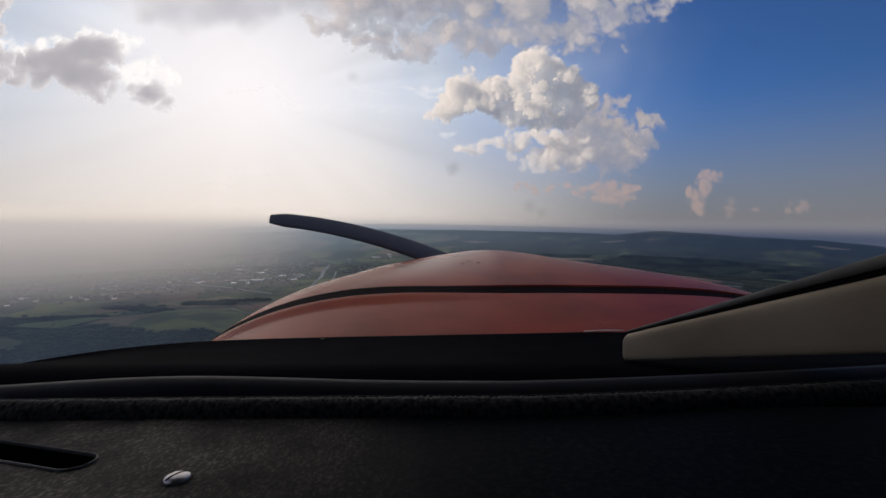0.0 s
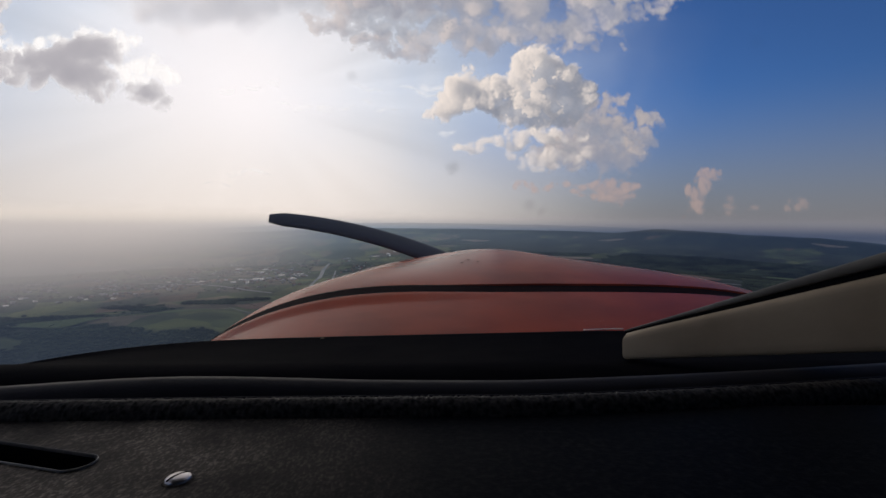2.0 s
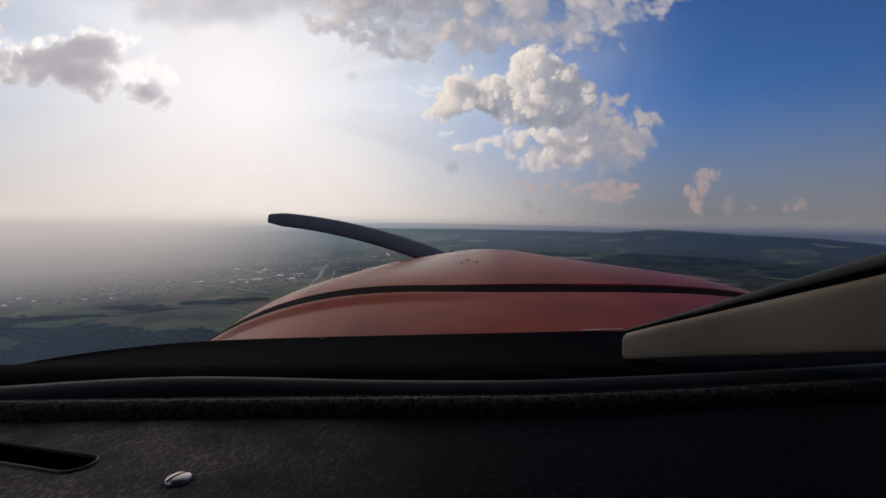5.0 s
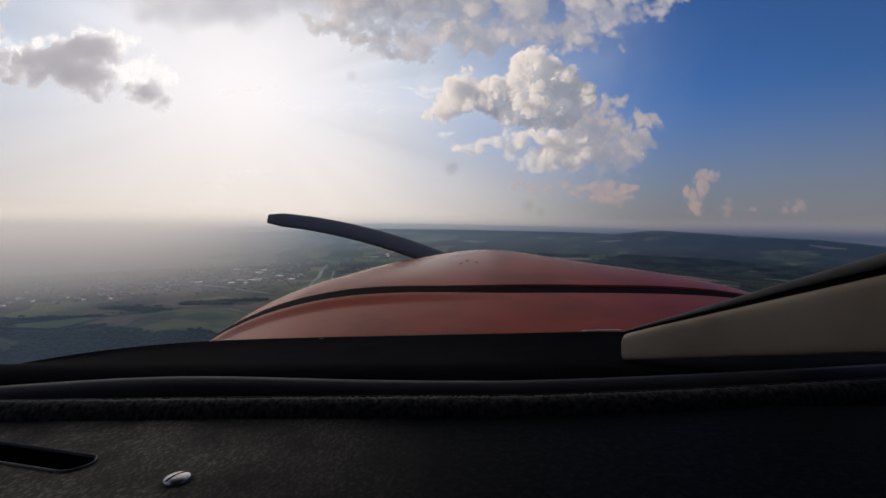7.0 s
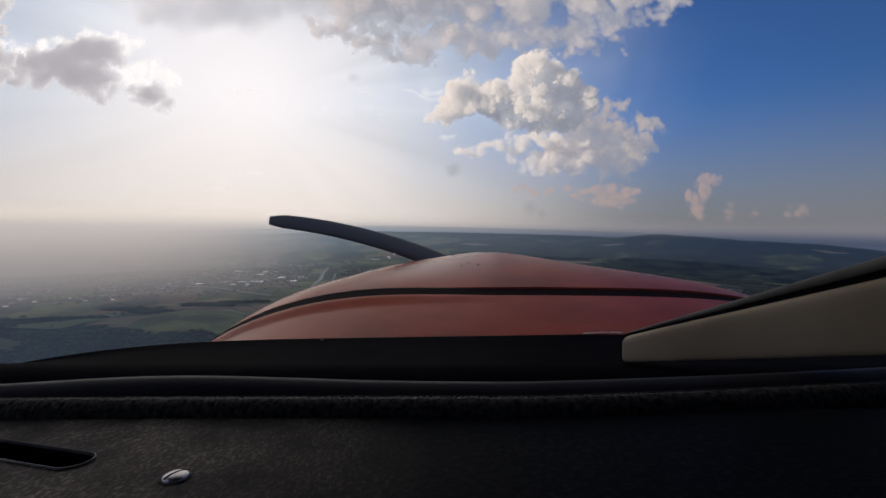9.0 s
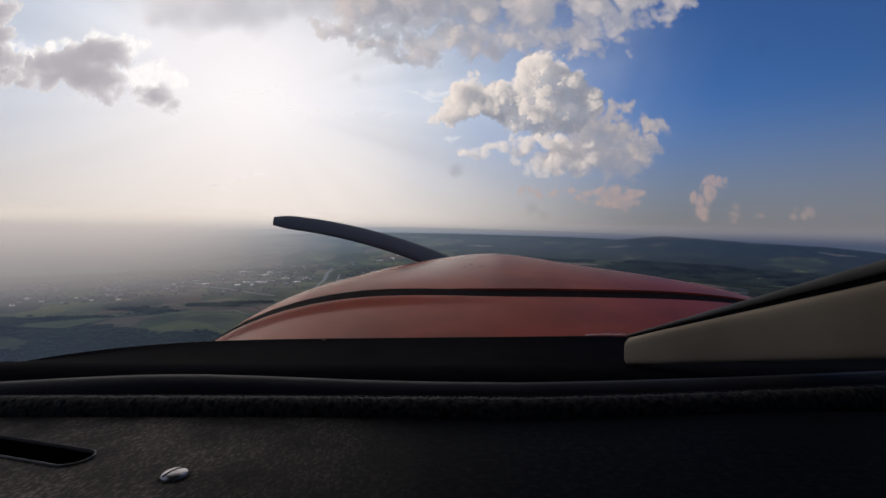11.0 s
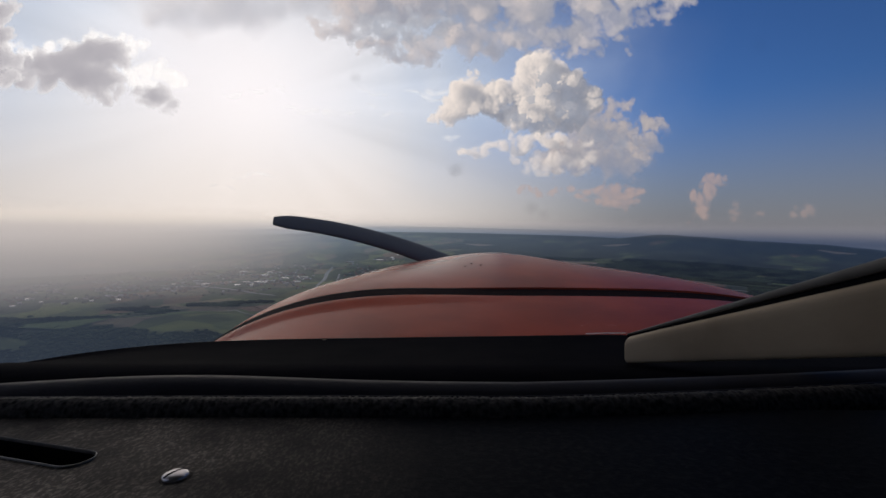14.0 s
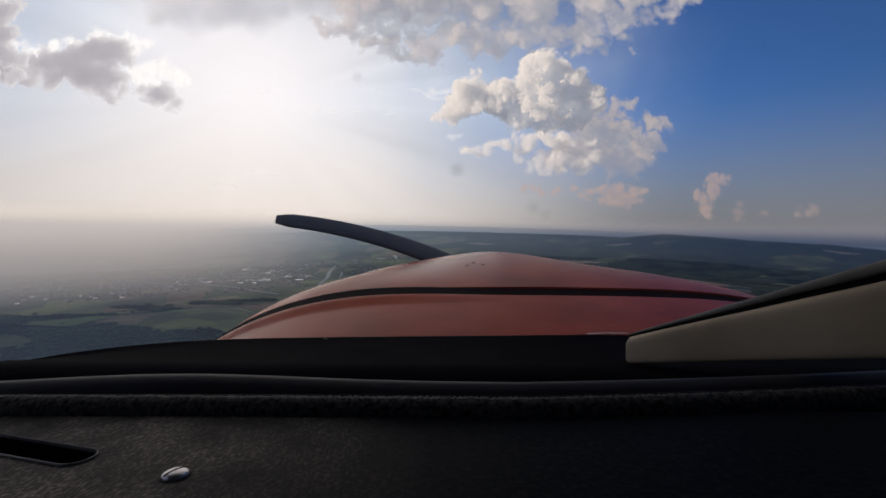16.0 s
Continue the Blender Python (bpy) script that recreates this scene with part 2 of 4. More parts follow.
# ---- building helpers ----
def part(name, bm, mat, parent=None, label="", smooth=True):
    me = bpy.data.meshes.new(name)
    bm.normal_update()
    bm.to_mesh(me)
    bm.free()
    if smooth:
        for p in me.polygons:
            p.use_smooth = True
    me.materials.append(mat)
    ob = new(name, me)
    if parent:
        ob.parent = parent
    if label:
        ob["label"] = label
    return ob


def sheet(bm, rows, cols, point, close=False):
    """A grid of faces over point(i, j); close joins the last column to the first."""
    v = [[bm.verts.new(point(i, j)) for j in range(cols)] for i in range(rows)]
    for i in range(rows - 1):
        for j in range(cols if close else cols - 1):
            k = (j + 1) % cols
            bm.faces.new((v[i][j], v[i + 1][j], v[i + 1][k], v[i][k]))
    return v


def tube(bm, centre, radius, n, ring=10, squash=1.0, rib=0.0):
    """A closed tube along centre(s), s from 0 to 1, lying mainly along x; ribs swell it."""
    def p(i, j):
        s = i / (n - 1)
        c = Vector(centre(s))
        a = 2 * math.pi * j / ring
        r = radius * (1 + rib * math.cos(math.pi * i / 2 + 0.5 * math.pi * j / ring))
        ahead = (Vector(centre(min(1, s + 0.01))) - Vector(centre(max(0, s - 0.01)))).normalized()
        side = ahead.cross(Vector((0, 0, 1))).normalized()
        up = side.cross(ahead)
        return c + side * (r * math.cos(a)) + up * (r * squash * math.sin(a))
    v = sheet(bm, n, ring, p, True)
    bm.faces.new(v[0])
    bm.faces.new(v[-1][::-1])


def smooth01(t):
    t = max(0.0, min(1.0, t))
    return t * t * (3 - 2 * t)


# ---- ground ----
def ground_height(x, y):
    r = math.hypot(x, y)
    az = math.atan2(x, y)
    sag = math.tan(radians(1.28)) * min(1.6, math.tan(min(1.0, abs(az))) ** 2)
    sag += math.tan(radians(0.6)) * smooth01((-math.degrees(az) - 4) / 26)
    rim = 296 - 4900 * sag
    z = rim * smooth01((r - 2250) / 3000) ** 1.25 * 1.07
    n1 = noise.fractal(Vector((x / 700, y / 700, 3.1)), 1.0, 2.1, 4)
    z += n1 * 9 * smooth01((r - 2300) / 1200) * (1 - 0.6 * smooth01((r - 3800) / 900))
    deg = math.degrees(az)
    # wooded ridges over the plain
    right = smooth01((deg - 2) / 16) * smooth01((110 - deg) / 30)
    z += right * (70 + 14 * n1) * math.exp(-((r - 2300) / 520) ** 2)
    z += right * 38 * math.exp(-((r - 3700) / 260) ** 2) * smooth01((deg - 14) / 10) * (0.7 + 0.7 * noise.noise(Vector((deg / 7, 1.7, 0))))
    z += (0.3 + 0.7 * right) * 9 * math.exp(-((r - 4700) / 220) ** 2) * (0.4 + 1.0 * noise.fractal(Vector((deg / 6, 8.7, 0)), 1.0, 2.0, 4))
    # long far ridge that closes the view
    crest = 300 - 4150 * math.tan(radians(1.28)) * min(1.6, math.tan(min(1.0, abs(az))) ** 2) - 4
    crest += 12 * noise.fractal(Vector((deg / 5.0, 4.4, 0)), 1.0, 2.0, 4)
    z += smooth01((deg - 17) / 9) * smooth01((110 - deg) / 30) * max(0.0, crest - z) * math.exp(-((r - 4150) / 190) ** 2)
    # low hill before the valley
    left = smooth01((-deg - 17) / 12) * smooth01((deg + 120) / 20)
    z += left * (52 + 10 * noise.noise(Vector((x / 300, y / 300, 0)))) * math.exp(-((r - 1330 + 3 * (deg + 35)) / 240) ** 2)
    return z


def wood(x, y):
    """How wooded the land is there: forest grows over 0.5."""
    r, deg = math.hypot(x, y), math.degrees(math.atan2(x, y))
    w = 0.44 + 0.62 * noise.fractal(Vector((x / 420, y / 260, 9.0)), 1.0, 2.0, 4)
    if deg > 2:
        w += 0.62 * smooth01((deg + 3) / 8) * (1 - 0.45 * smooth01((r - 3000) / 500)) * smooth01((r - 1750) / 150)
        w -= 0.20 * math.exp(-((r - 1900) / 130) ** 2) * smooth01((deg - 12) / 8)
        w -= 0.25 * math.exp(-((r - 3250) / 160) ** 2)
    else:
        w += 0.09 * smooth01((-deg - 14) / 10) * math.exp(-((r - 1430) / 260) ** 2)
        w -= 0.45 * smooth01((r - 1850) / 150) * (1 - smooth01((r - 3300) / 500))
    return w


bm = bmesh.new()
RINGS = [0.1, 150, 300, 450, 600] + [700 + 20 * i for i in range(212)]
COLS = 560
AZ = [2 * math.pi * j / COLS for j in range(COLS)]
sheet(bm, len(RINGS), COLS, lambda i, j: (RINGS[i] * math.sin(AZ[j]), RINGS[i] * math.cos(AZ[j]),
                                          ground_height(RINGS[i] * math.sin(AZ[j]), RINGS[i] * math.cos(AZ[j]))), True)
ground = tagged(part("ground", bm, GROUND), "patchwork of fields, meadows and woods rolling to the horizon", "ground", kind="structure")
cover = ground.data.attributes.new("wood", "FLOAT", "POINT")
for i, vert in enumerate(ground.data.vertices):
    cover.data[i].value = max(0.0, min(1.0, (wood(vert.co.x, vert.co.y) - 0.46) / 0.08))


def polar(deg, r, lift=0.0):
    x, y = r * math.sin(radians(deg)), r * math.cos(radians(deg))
    return Vector((x, y, ground_height(x, y) + lift))


def mesh_of(name, V, Fs, mat):
    me = bpy.data.meshes.new(name)
    me.from_pydata(V, [], Fs)
    me.materials.append(mat)
    return new(name, me)


RIVER = [(-17.6, 1900), (-16.6, 2090), (-16.1, 2250), (-15.2, 2500), (-14.9, 2750), (-14.2, 2960)]


def river_bearing(r):
    return float(np.interp(r, [p[1] for p in RIVER], [p[0] for p in RIVER]))


OPEN = [(-37, -27, 1440, 1700), (-45, -37.5, 1310, 1430), (-25, -20, 1560, 1800)]
GLADES = [(22, 34.5, 2120, 2350), (2, 7, 3150, 3350), (13, 20, 3230, 3400), (8, 12, 2800, 2900), (36, 44, 2850, 3000)]


# woods: tree crowns as rough clumps
rng = np.random.default_rng(7)
ico = bmesh.new()
bmesh.ops.create_icosphere(ico, subdivisions=1, radius=1)
ico.verts.ensure_lookup_table()
IV = np.array([p.co[:] for p in ico.verts])
IF = np.array([[p.index for p in q.verts] for q in ico.faces])
ico.free()
V, Fs, base = [], [], 0
for k in range(190000):
    deg = rng.uniform(-47, 47)
    r = math.sqrt(rng.uniform(820 ** 2, 3500 ** 2))
    x, y = r * math.sin(radians(deg)), r * math.cos(radians(deg))
    w = wood(x, y)
    if w < 0.5 and rng.random() > (0.008 if 2050 < r < 3300 and deg < 2 else 0.001):
        continue
    if any(a < deg < b and c < r < e for a, b, c, e in OPEN) and w < 0.62 + 0.2 * rng.random():
        continue
    if abs(deg - river_bearing(r)) < 1.5 and r > 1950:
        continue
    ragged = 30 * noise.noise(Vector((deg * 1.3, r / 60, 2.0)))
    if any(a < deg < b and c < r + ragged < e for a, b, c, e in GLADES):
        continue
    s = rng.uniform(3.6, 6.0) * rng.choice([1.0, 1.0, 1.3])
    c = np.array([x, y, ground_height(x, y) + s * 0.3])
    q = IV * (s, s * rng.uniform(0.8, 1.3), s * rng.uniform(0.35, 0.6) * (0.6 if r < 1650 else 1.0)) * (1 + rng.normal(size=(len(IV), 1)) * 0.12) + c
    V.append(q)
    Fs.append(IF + base)
    base += len(IV)
woods = mesh_of("woods", np.concatenate(V).tolist(), np.concatenate(Fs).tolist(), FOREST)
woods.data.polygons.foreach_set("use_smooth", [True] * len(woods.data.polygons))
tagged(woods, "dark green mixed woods over hills and hedges", "trees", kind="stuff")


# water and roads
def ribbon(name, line, widths, mat, label, category, lift):
    b = bmesh.new()
    pts = []
    for a, c in zip(line[:-1], line[1:]):
        pts += [(a[0] + (c[0] - a[0]) * k / 12, a[1] + (c[1] - a[1]) * k / 12) for k in range(12)]
    pts.append(line[-1])
    P = [polar(*p) for p in pts]
    def at(i, j):
        t = (P[min(i + 1, len(P) - 1)] - P[max(i - 1, 0)])
        side = Vector((t.y, -t.x, 0)).normalized()
        s = i / (len(P) - 1) * (len(widths) - 1)
        k = min(int(s), len(widths) - 2)
        w = widths[k] + (widths[k + 1] - widths[k]) * (s - k)
        p = P[i] + side * (w * (j - 0.5))
        return (p.x, p.y, ground_height(p.x, p.y) + lift)
    sheet(b, len(P), 2, at)
    return tagged(part(name, b, mat), label, category, kind="structure")


ribbon("river", RIVER, [9, 16, 11, 20, 22, 9], WATER, "pale river reflecting the bright sky", "river", 2.0)
ribbon("road", [(-34, 2460), (-31.5, 2390), (-28, 2300), (-25.5, 2180), (-23.5, 2060), (-21, 1960)], [14, 16, 16, 14], ROAD, "pale main road curving past the town", "road", 2.5)
ribbon("lane", [(-26.5, 1590), (-25.4, 1640), (-24.8, 1560), (-24.0, 1480), (-23.2, 1440)], [6, 6], ROAD, "pale farm lane between fields", "road", 2.0)
ribbon("canal_path", [(-14.0, 2250), (-13.6, 2500), (-13.4, 2700)], [10, 10], ROAD, "straight pale track beside the river", "road", 2.0)
ribbon("country_road", [(27.5, 2210), (29.5, 2180), (32, 2150), (34.5, 2160)], [9, 12, 9], ROAD, "pale country road at the wood's edge", "road", 2.0)


# single fields that stand out of the patchwork
MEADOW = material("bright_meadow", (0.115, 0.150, 0.052), 0.95, 0, (0.085, 0.115, 0.045), 0.02, 0.7)
PLOUGHED = material("ploughed_soil", (0.185, 0.120, 0.085), 0.95, 0, (0.145, 0.098, 0.070), 0.02, 0.7)
STUBBLE = material("pale_stubble", (0.30, 0.235, 0.165), 0.95, 0, (0.24, 0.185, 0.13), 0.02, 0.7)
ribbon("meadow", [(-36.5, 1560), (-33, 1540), (-29.5, 1570), (-27.5, 1600)], [70, 190, 210, 90], MEADOW, "bright green meadow before the town", "field", 1.5)
ribbon("meadow", [(-44, 1380), (-41, 1350), (-38, 1400)], [40, 80, 50], MEADOW, "small green clearing on a wooded hill", "field", 3.0)
ribbon("ploughed_field", [(-24.5, 1640), (-22.5, 1660), (-20.5, 1720)], [110, 150, 90], PLOUGHED, "brown ploughed field beside a lane", "field", 1.6)
ribbon("ploughed_field", [(22.5, 2300), (26, 2275), (29.5, 2240), (32.5, 2215)], [50, 120, 130, 40], PLOUGHED, "brown ploughed field at the wood's edge", "field", 4.0)
ribbon("stubble_field", [(2.5, 3260), (4.5, 3240), (6.5, 3270)], [60, 110, 50], STUBBLE, "pale stubble field among dark woods", "field", 3.0)
ribbon("stubble_field", [(14, 3330), (17, 3310), (19, 3320)], [40, 70, 40], STUBBLE, "narrow pale stubble field below a ridge", "field", 3.0)


for line, widths, mat, label in (
        ([(40, 4012), (41.3, 3996), (42.8, 4010)], [8, 34, 10], STUBBLE, "narrow pale stubble field on a far ridge"),
        ([(2.6, 3900), (4.4, 3880), (6.2, 3890)], [20, 100, 24], STUBBLE, "pale stubble field below the skyline"),
        ([(19.5, 3955), (21, 3935), (22.6, 3950)], [12, 60, 14], STUBBLE, "pale stubble field below the skyline"),
        ([(8.2, 2850), (10, 2840), (11.8, 2860)], [40, 80, 30], PLOUGHED, "brown ploughed clearing in dark woods"),
        ([(36.5, 2920), (40, 2900), (43.5, 2930)], [60, 110, 50], MEADOW, "dull green clearing in dark woods")):
    ribbon("field", line, widths, mat, label, "field", 4.0)


# sheds and houses
def shed(deg, r, length, width, height, turn, mat, roof, label):
    """A long hall: walls, a low-pitched roof."""
    thing = tagged(new("shed"), label, "shed", "sheds of the town")
    thing.matrix_world = Matrix.Translation(polar(deg, r, -1)) @ pose(0, 0, 0, 0, 0, turn)
    b = bmesh.new()
    bmesh.ops.create_cube(b, size=1, matrix=Matrix.Diagonal((length, width, height, 1)) @ Matrix.Translation((0, 0, 0.5)))
    part("wall", b, mat, thing, smooth=False)
    b = bmesh.new()
    L, W = length / 2 + 1, width / 2 + 1
    v = [b.verts.new(p) for p in ((-L, -W, height), (L, -W, height), (L, W, height), (-L, W, height), (-L, 0, height + width * 0.1), (L, 0, height + width * 0.1))]
    for f in ((0, 1, 5, 4), (2, 3, 4, 5), (3, 0, 4), (1, 2, 5), (3, 2, 1, 0)):
        b.faces.new([v[k] for k in f])
    part("roof", b, roof, thing, "low-pitched sheet roof", smooth=False)
    return thing


GREY_SHEET = material("grey_sheet_metal", (0.34, 0.33, 0.32), 0.5, 0, (0.26, 0.25, 0.25), 0.05, spec=0.3)
CREAM_SHEET = material("cream_sheet_metal", (0.60, 0.52, 0.44), 0.5, 0, (0.5, 0.43, 0.36), 0.05, spec=0.3)
rng = np.random.default_rng(3)
KINDS = [(SHED, TIN, "long white industrial hall with pale metal roof"), (GREY_SHEET, GREY_SHEET, "long grey sheet-metal hall"),
         (CREAM_SHEET, TIN, "cream industrial hall with bright metal roof"), (SHED, GREY_SHEET, "white hall with grey sheet roof"), (CREAM_SHEET, GREY_SHEET, "cream hall with grey sheet roof")]
for deg, r, L in ((-24.2, 2420, 90), (-23.2, 2440, 110), (-22.4, 2400, 70), (-21.6, 2420, 90), (-25.2, 2400, 60), (-29.3, 2440, 80), (-28.6, 2450, 60),
                  (-37.4, 2150, 110), (-36.4, 2170, 80), (-36.6, 2000, 60), (-44.6, 2120, 70), (-43.6, 2130, 60), (-42.6, 2140, 50), (-41.0, 2150, 40), (-40.0, 2160, 50), (-38.8, 2160, 40),
                  (-18.6, 2500, 90), (-17.8, 2600, 100), (-19.8, 2560, 80), (-17.2, 2480, 70), (-20.6, 2700, 110), (-18.8, 2800, 100), (-22.2, 2750, 80), (-24.6, 2800, 90),
                  (-8.4, 3300, 120), (-6.8, 3320, 60), (-2.0, 3600, 200), (-5.4, 3500, 60), (-31.6, 2560, 50), (-32.4, 2520, 40), (-12.0, 3150, 80)):
    for extra in range(1 if deg < -30 else 2):
        mat, roof, label = KINDS[rng.integers(0, 5) if extra else rng.integers(0, 3)]
        size = (1.0, 0.45)[extra] * (0.5 if deg > -30 else 0.22) * L * rng.uniform(0.6, 1.25)
        shed(deg + extra * rng.uniform(-1.2, 1.2), r + rng.uniform(-110, 110), size, rng.uniform(8, 22), rng.uniform(4, 7), -deg + rng.uniform(-25, 25), mat, roof, label)

V, Fs = [], []
for k in range(1500):
    deg = rng.choice([rng.normal(-22, 6), rng.normal(-33, 5), rng.normal(-14, 6), rng.normal(-40, 4)])
    r = rng.normal(2650, 260) if deg > -30 else rng.normal(2420, 170)
    x, y = r * math.sin(radians(deg)), r * math.cos(radians(deg))
    if r < 2080 or r > 3500 or wood(x, y) > 0.48 or noise.noise(Vector((x / 190, y / 110, 5.0))) < -0.05 or abs(deg - river_bearing(r)) < 1.4:
        continue
    z = ground_height(x, y) - 0.5
    a = rng.uniform(0, math.pi)
    L, W, H = rng.uniform(4.5, 8), rng.uniform(3.5, 5), rng.uniform(3, 5)
    c, s = math.cos(a), math.sin(a)
    b0 = len(V)
    for px, py, pz in ((-L, -W, 0), (L, -W, 0), (L, W, 0), (-L, W, 0), (-L, -W, H), (L, -W, H), (L, W, H), (-L, W, H), (-L, 0, H + W * 0.8), (L, 0, H + W * 0.8)):
        V.append((x + px * c - py * s, y + px * s + py * c, z + pz))
    for f in ((0, 1, 5, 4), (1, 2, 6, 5), (2, 3, 7, 6), (3, 0, 4, 7), (4, 5, 9, 8), (6, 7, 8, 9), (5, 6, 9), (7, 4, 8)):
        Fs.append([b0 + i for i in f])
tagged(mesh_of("houses", V, Fs, ROOF), "small houses of a town in the valley", "houses", kind="stuff")


# valley haze painted as glowing see-through shells, warm on the left, cool right
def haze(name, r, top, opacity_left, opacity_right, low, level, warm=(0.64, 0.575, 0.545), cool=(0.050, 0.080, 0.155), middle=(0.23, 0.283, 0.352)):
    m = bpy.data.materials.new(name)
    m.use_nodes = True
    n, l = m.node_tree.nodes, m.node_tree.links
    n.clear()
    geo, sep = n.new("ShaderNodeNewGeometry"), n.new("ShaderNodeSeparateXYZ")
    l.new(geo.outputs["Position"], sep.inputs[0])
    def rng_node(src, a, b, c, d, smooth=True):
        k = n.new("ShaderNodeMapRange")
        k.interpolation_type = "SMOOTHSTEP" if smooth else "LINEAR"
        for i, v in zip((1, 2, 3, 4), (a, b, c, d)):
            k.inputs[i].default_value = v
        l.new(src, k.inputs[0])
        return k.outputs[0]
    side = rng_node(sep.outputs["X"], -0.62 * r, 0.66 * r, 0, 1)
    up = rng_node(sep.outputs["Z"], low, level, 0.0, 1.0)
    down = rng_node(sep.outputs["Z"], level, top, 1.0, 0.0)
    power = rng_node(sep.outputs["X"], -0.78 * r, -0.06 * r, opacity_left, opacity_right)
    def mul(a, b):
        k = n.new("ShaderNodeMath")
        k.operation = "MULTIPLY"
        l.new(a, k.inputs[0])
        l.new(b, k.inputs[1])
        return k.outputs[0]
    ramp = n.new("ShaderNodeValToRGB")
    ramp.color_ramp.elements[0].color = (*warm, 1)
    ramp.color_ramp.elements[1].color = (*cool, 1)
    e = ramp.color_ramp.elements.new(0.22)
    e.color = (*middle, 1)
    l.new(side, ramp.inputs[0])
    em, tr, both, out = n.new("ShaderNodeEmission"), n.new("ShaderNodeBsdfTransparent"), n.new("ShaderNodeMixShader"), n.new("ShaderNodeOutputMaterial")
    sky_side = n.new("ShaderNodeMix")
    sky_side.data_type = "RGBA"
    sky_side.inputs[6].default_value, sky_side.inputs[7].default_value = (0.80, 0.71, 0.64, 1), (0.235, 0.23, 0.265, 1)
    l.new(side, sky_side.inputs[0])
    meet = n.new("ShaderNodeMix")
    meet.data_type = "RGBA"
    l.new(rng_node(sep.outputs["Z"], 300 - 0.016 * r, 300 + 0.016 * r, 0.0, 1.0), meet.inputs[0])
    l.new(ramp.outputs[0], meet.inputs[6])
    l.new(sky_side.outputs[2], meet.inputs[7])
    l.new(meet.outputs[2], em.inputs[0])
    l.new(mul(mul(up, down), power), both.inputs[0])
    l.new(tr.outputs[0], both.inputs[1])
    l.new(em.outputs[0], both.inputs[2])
    l.new(both.outputs[0], out.inputs[0])
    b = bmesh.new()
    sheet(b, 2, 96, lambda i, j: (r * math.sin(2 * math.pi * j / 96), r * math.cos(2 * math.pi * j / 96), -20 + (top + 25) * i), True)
    return tagged(part("painted_haze", b, m), "glowing shell painted as haze over the far land", "haze", kind="structure")


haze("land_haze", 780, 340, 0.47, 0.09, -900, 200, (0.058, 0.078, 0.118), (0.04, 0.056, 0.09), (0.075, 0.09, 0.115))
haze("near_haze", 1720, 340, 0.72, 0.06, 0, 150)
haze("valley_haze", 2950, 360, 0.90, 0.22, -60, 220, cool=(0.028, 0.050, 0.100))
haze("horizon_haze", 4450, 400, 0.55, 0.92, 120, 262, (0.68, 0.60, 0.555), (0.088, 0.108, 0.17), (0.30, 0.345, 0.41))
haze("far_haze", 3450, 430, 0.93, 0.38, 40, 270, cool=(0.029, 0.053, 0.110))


# ---- clouds ----
def billows(seed, shape=(48, 192, 320), cell=(2.0, 1.0, 1.0)):
    """Blocks of noise that tile: rounded heads at three sizes, and three slow drifts."""
    r = np.random.default_rng(seed)
    freq = [np.fft.fftfreq(n, c) for n, c in zip(shape, cell)]
    k = np.sqrt(freq[0][:, None, None] ** 2 + freq[1][None, :, None] ** 2 + freq[2][None, None, :] ** 2)[:, :, :shape[2] // 2 + 1] + 1e-6
    def band(length, wide):
        n = np.fft.irfftn(np.fft.rfftn(r.normal(size=shape)) * np.exp(-(np.log(k * length) / wide) ** 2), shape)
        return (n / n.std()).astype(np.float32)
    heads = 0.8 * np.abs(band(26, 0.45)) + 0.62 * np.abs(band(12, 0.45)) + 0.42 * np.abs(band(6, 0.4)) + 0.2 * band(3.2, 0.4)
    return heads - heads.mean(), [band(44, 0.4) for _ in range(3)]


HEADS, DRIFT = billows(99)


def vapour(name, lit, shade, softness=1.0):
    """Glowing cloud sheet: precomputed sunlight and skylight are put into its emission colour; thin vapour lets the sky
    through.
    """
    m = bpy.data.materials.new(name)
    m.use_nodes = True
    n, l = m.node_tree.nodes, m.node_tree.links
    n.clear()
    thick, sunlit = n.new("ShaderNodeAttribute"), n.new("ShaderNodeAttribute")
    thick.attribute_name, sunlit.attribute_name = "thickness", "sunlight"
    mix = n.new("ShaderNodeMix")
    mix.data_type = "RGBA"
    mix.inputs[6].default_value, mix.inputs[7].default_value = (*shade, 1), (*lit, 1)
    l.new(sunlit.outputs["Fac"], mix.inputs[0])
    em, tr, both, out = n.new("ShaderNodeEmission"), n.new("ShaderNodeBsdfTransparent"), n.new("ShaderNodeMixShader"), n.new("ShaderNodeOutputMaterial")
    l.new(mix.outputs[2], em.inputs[0])
    l.new(thick.outputs["Fac"], both.inputs[0])
    l.new(tr.outputs[0], both.inputs[1])
    l.new(em.outputs[0], both.inputs[2])
    l.new(both.outputs[0], out.inputs[0])
    return m


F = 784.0


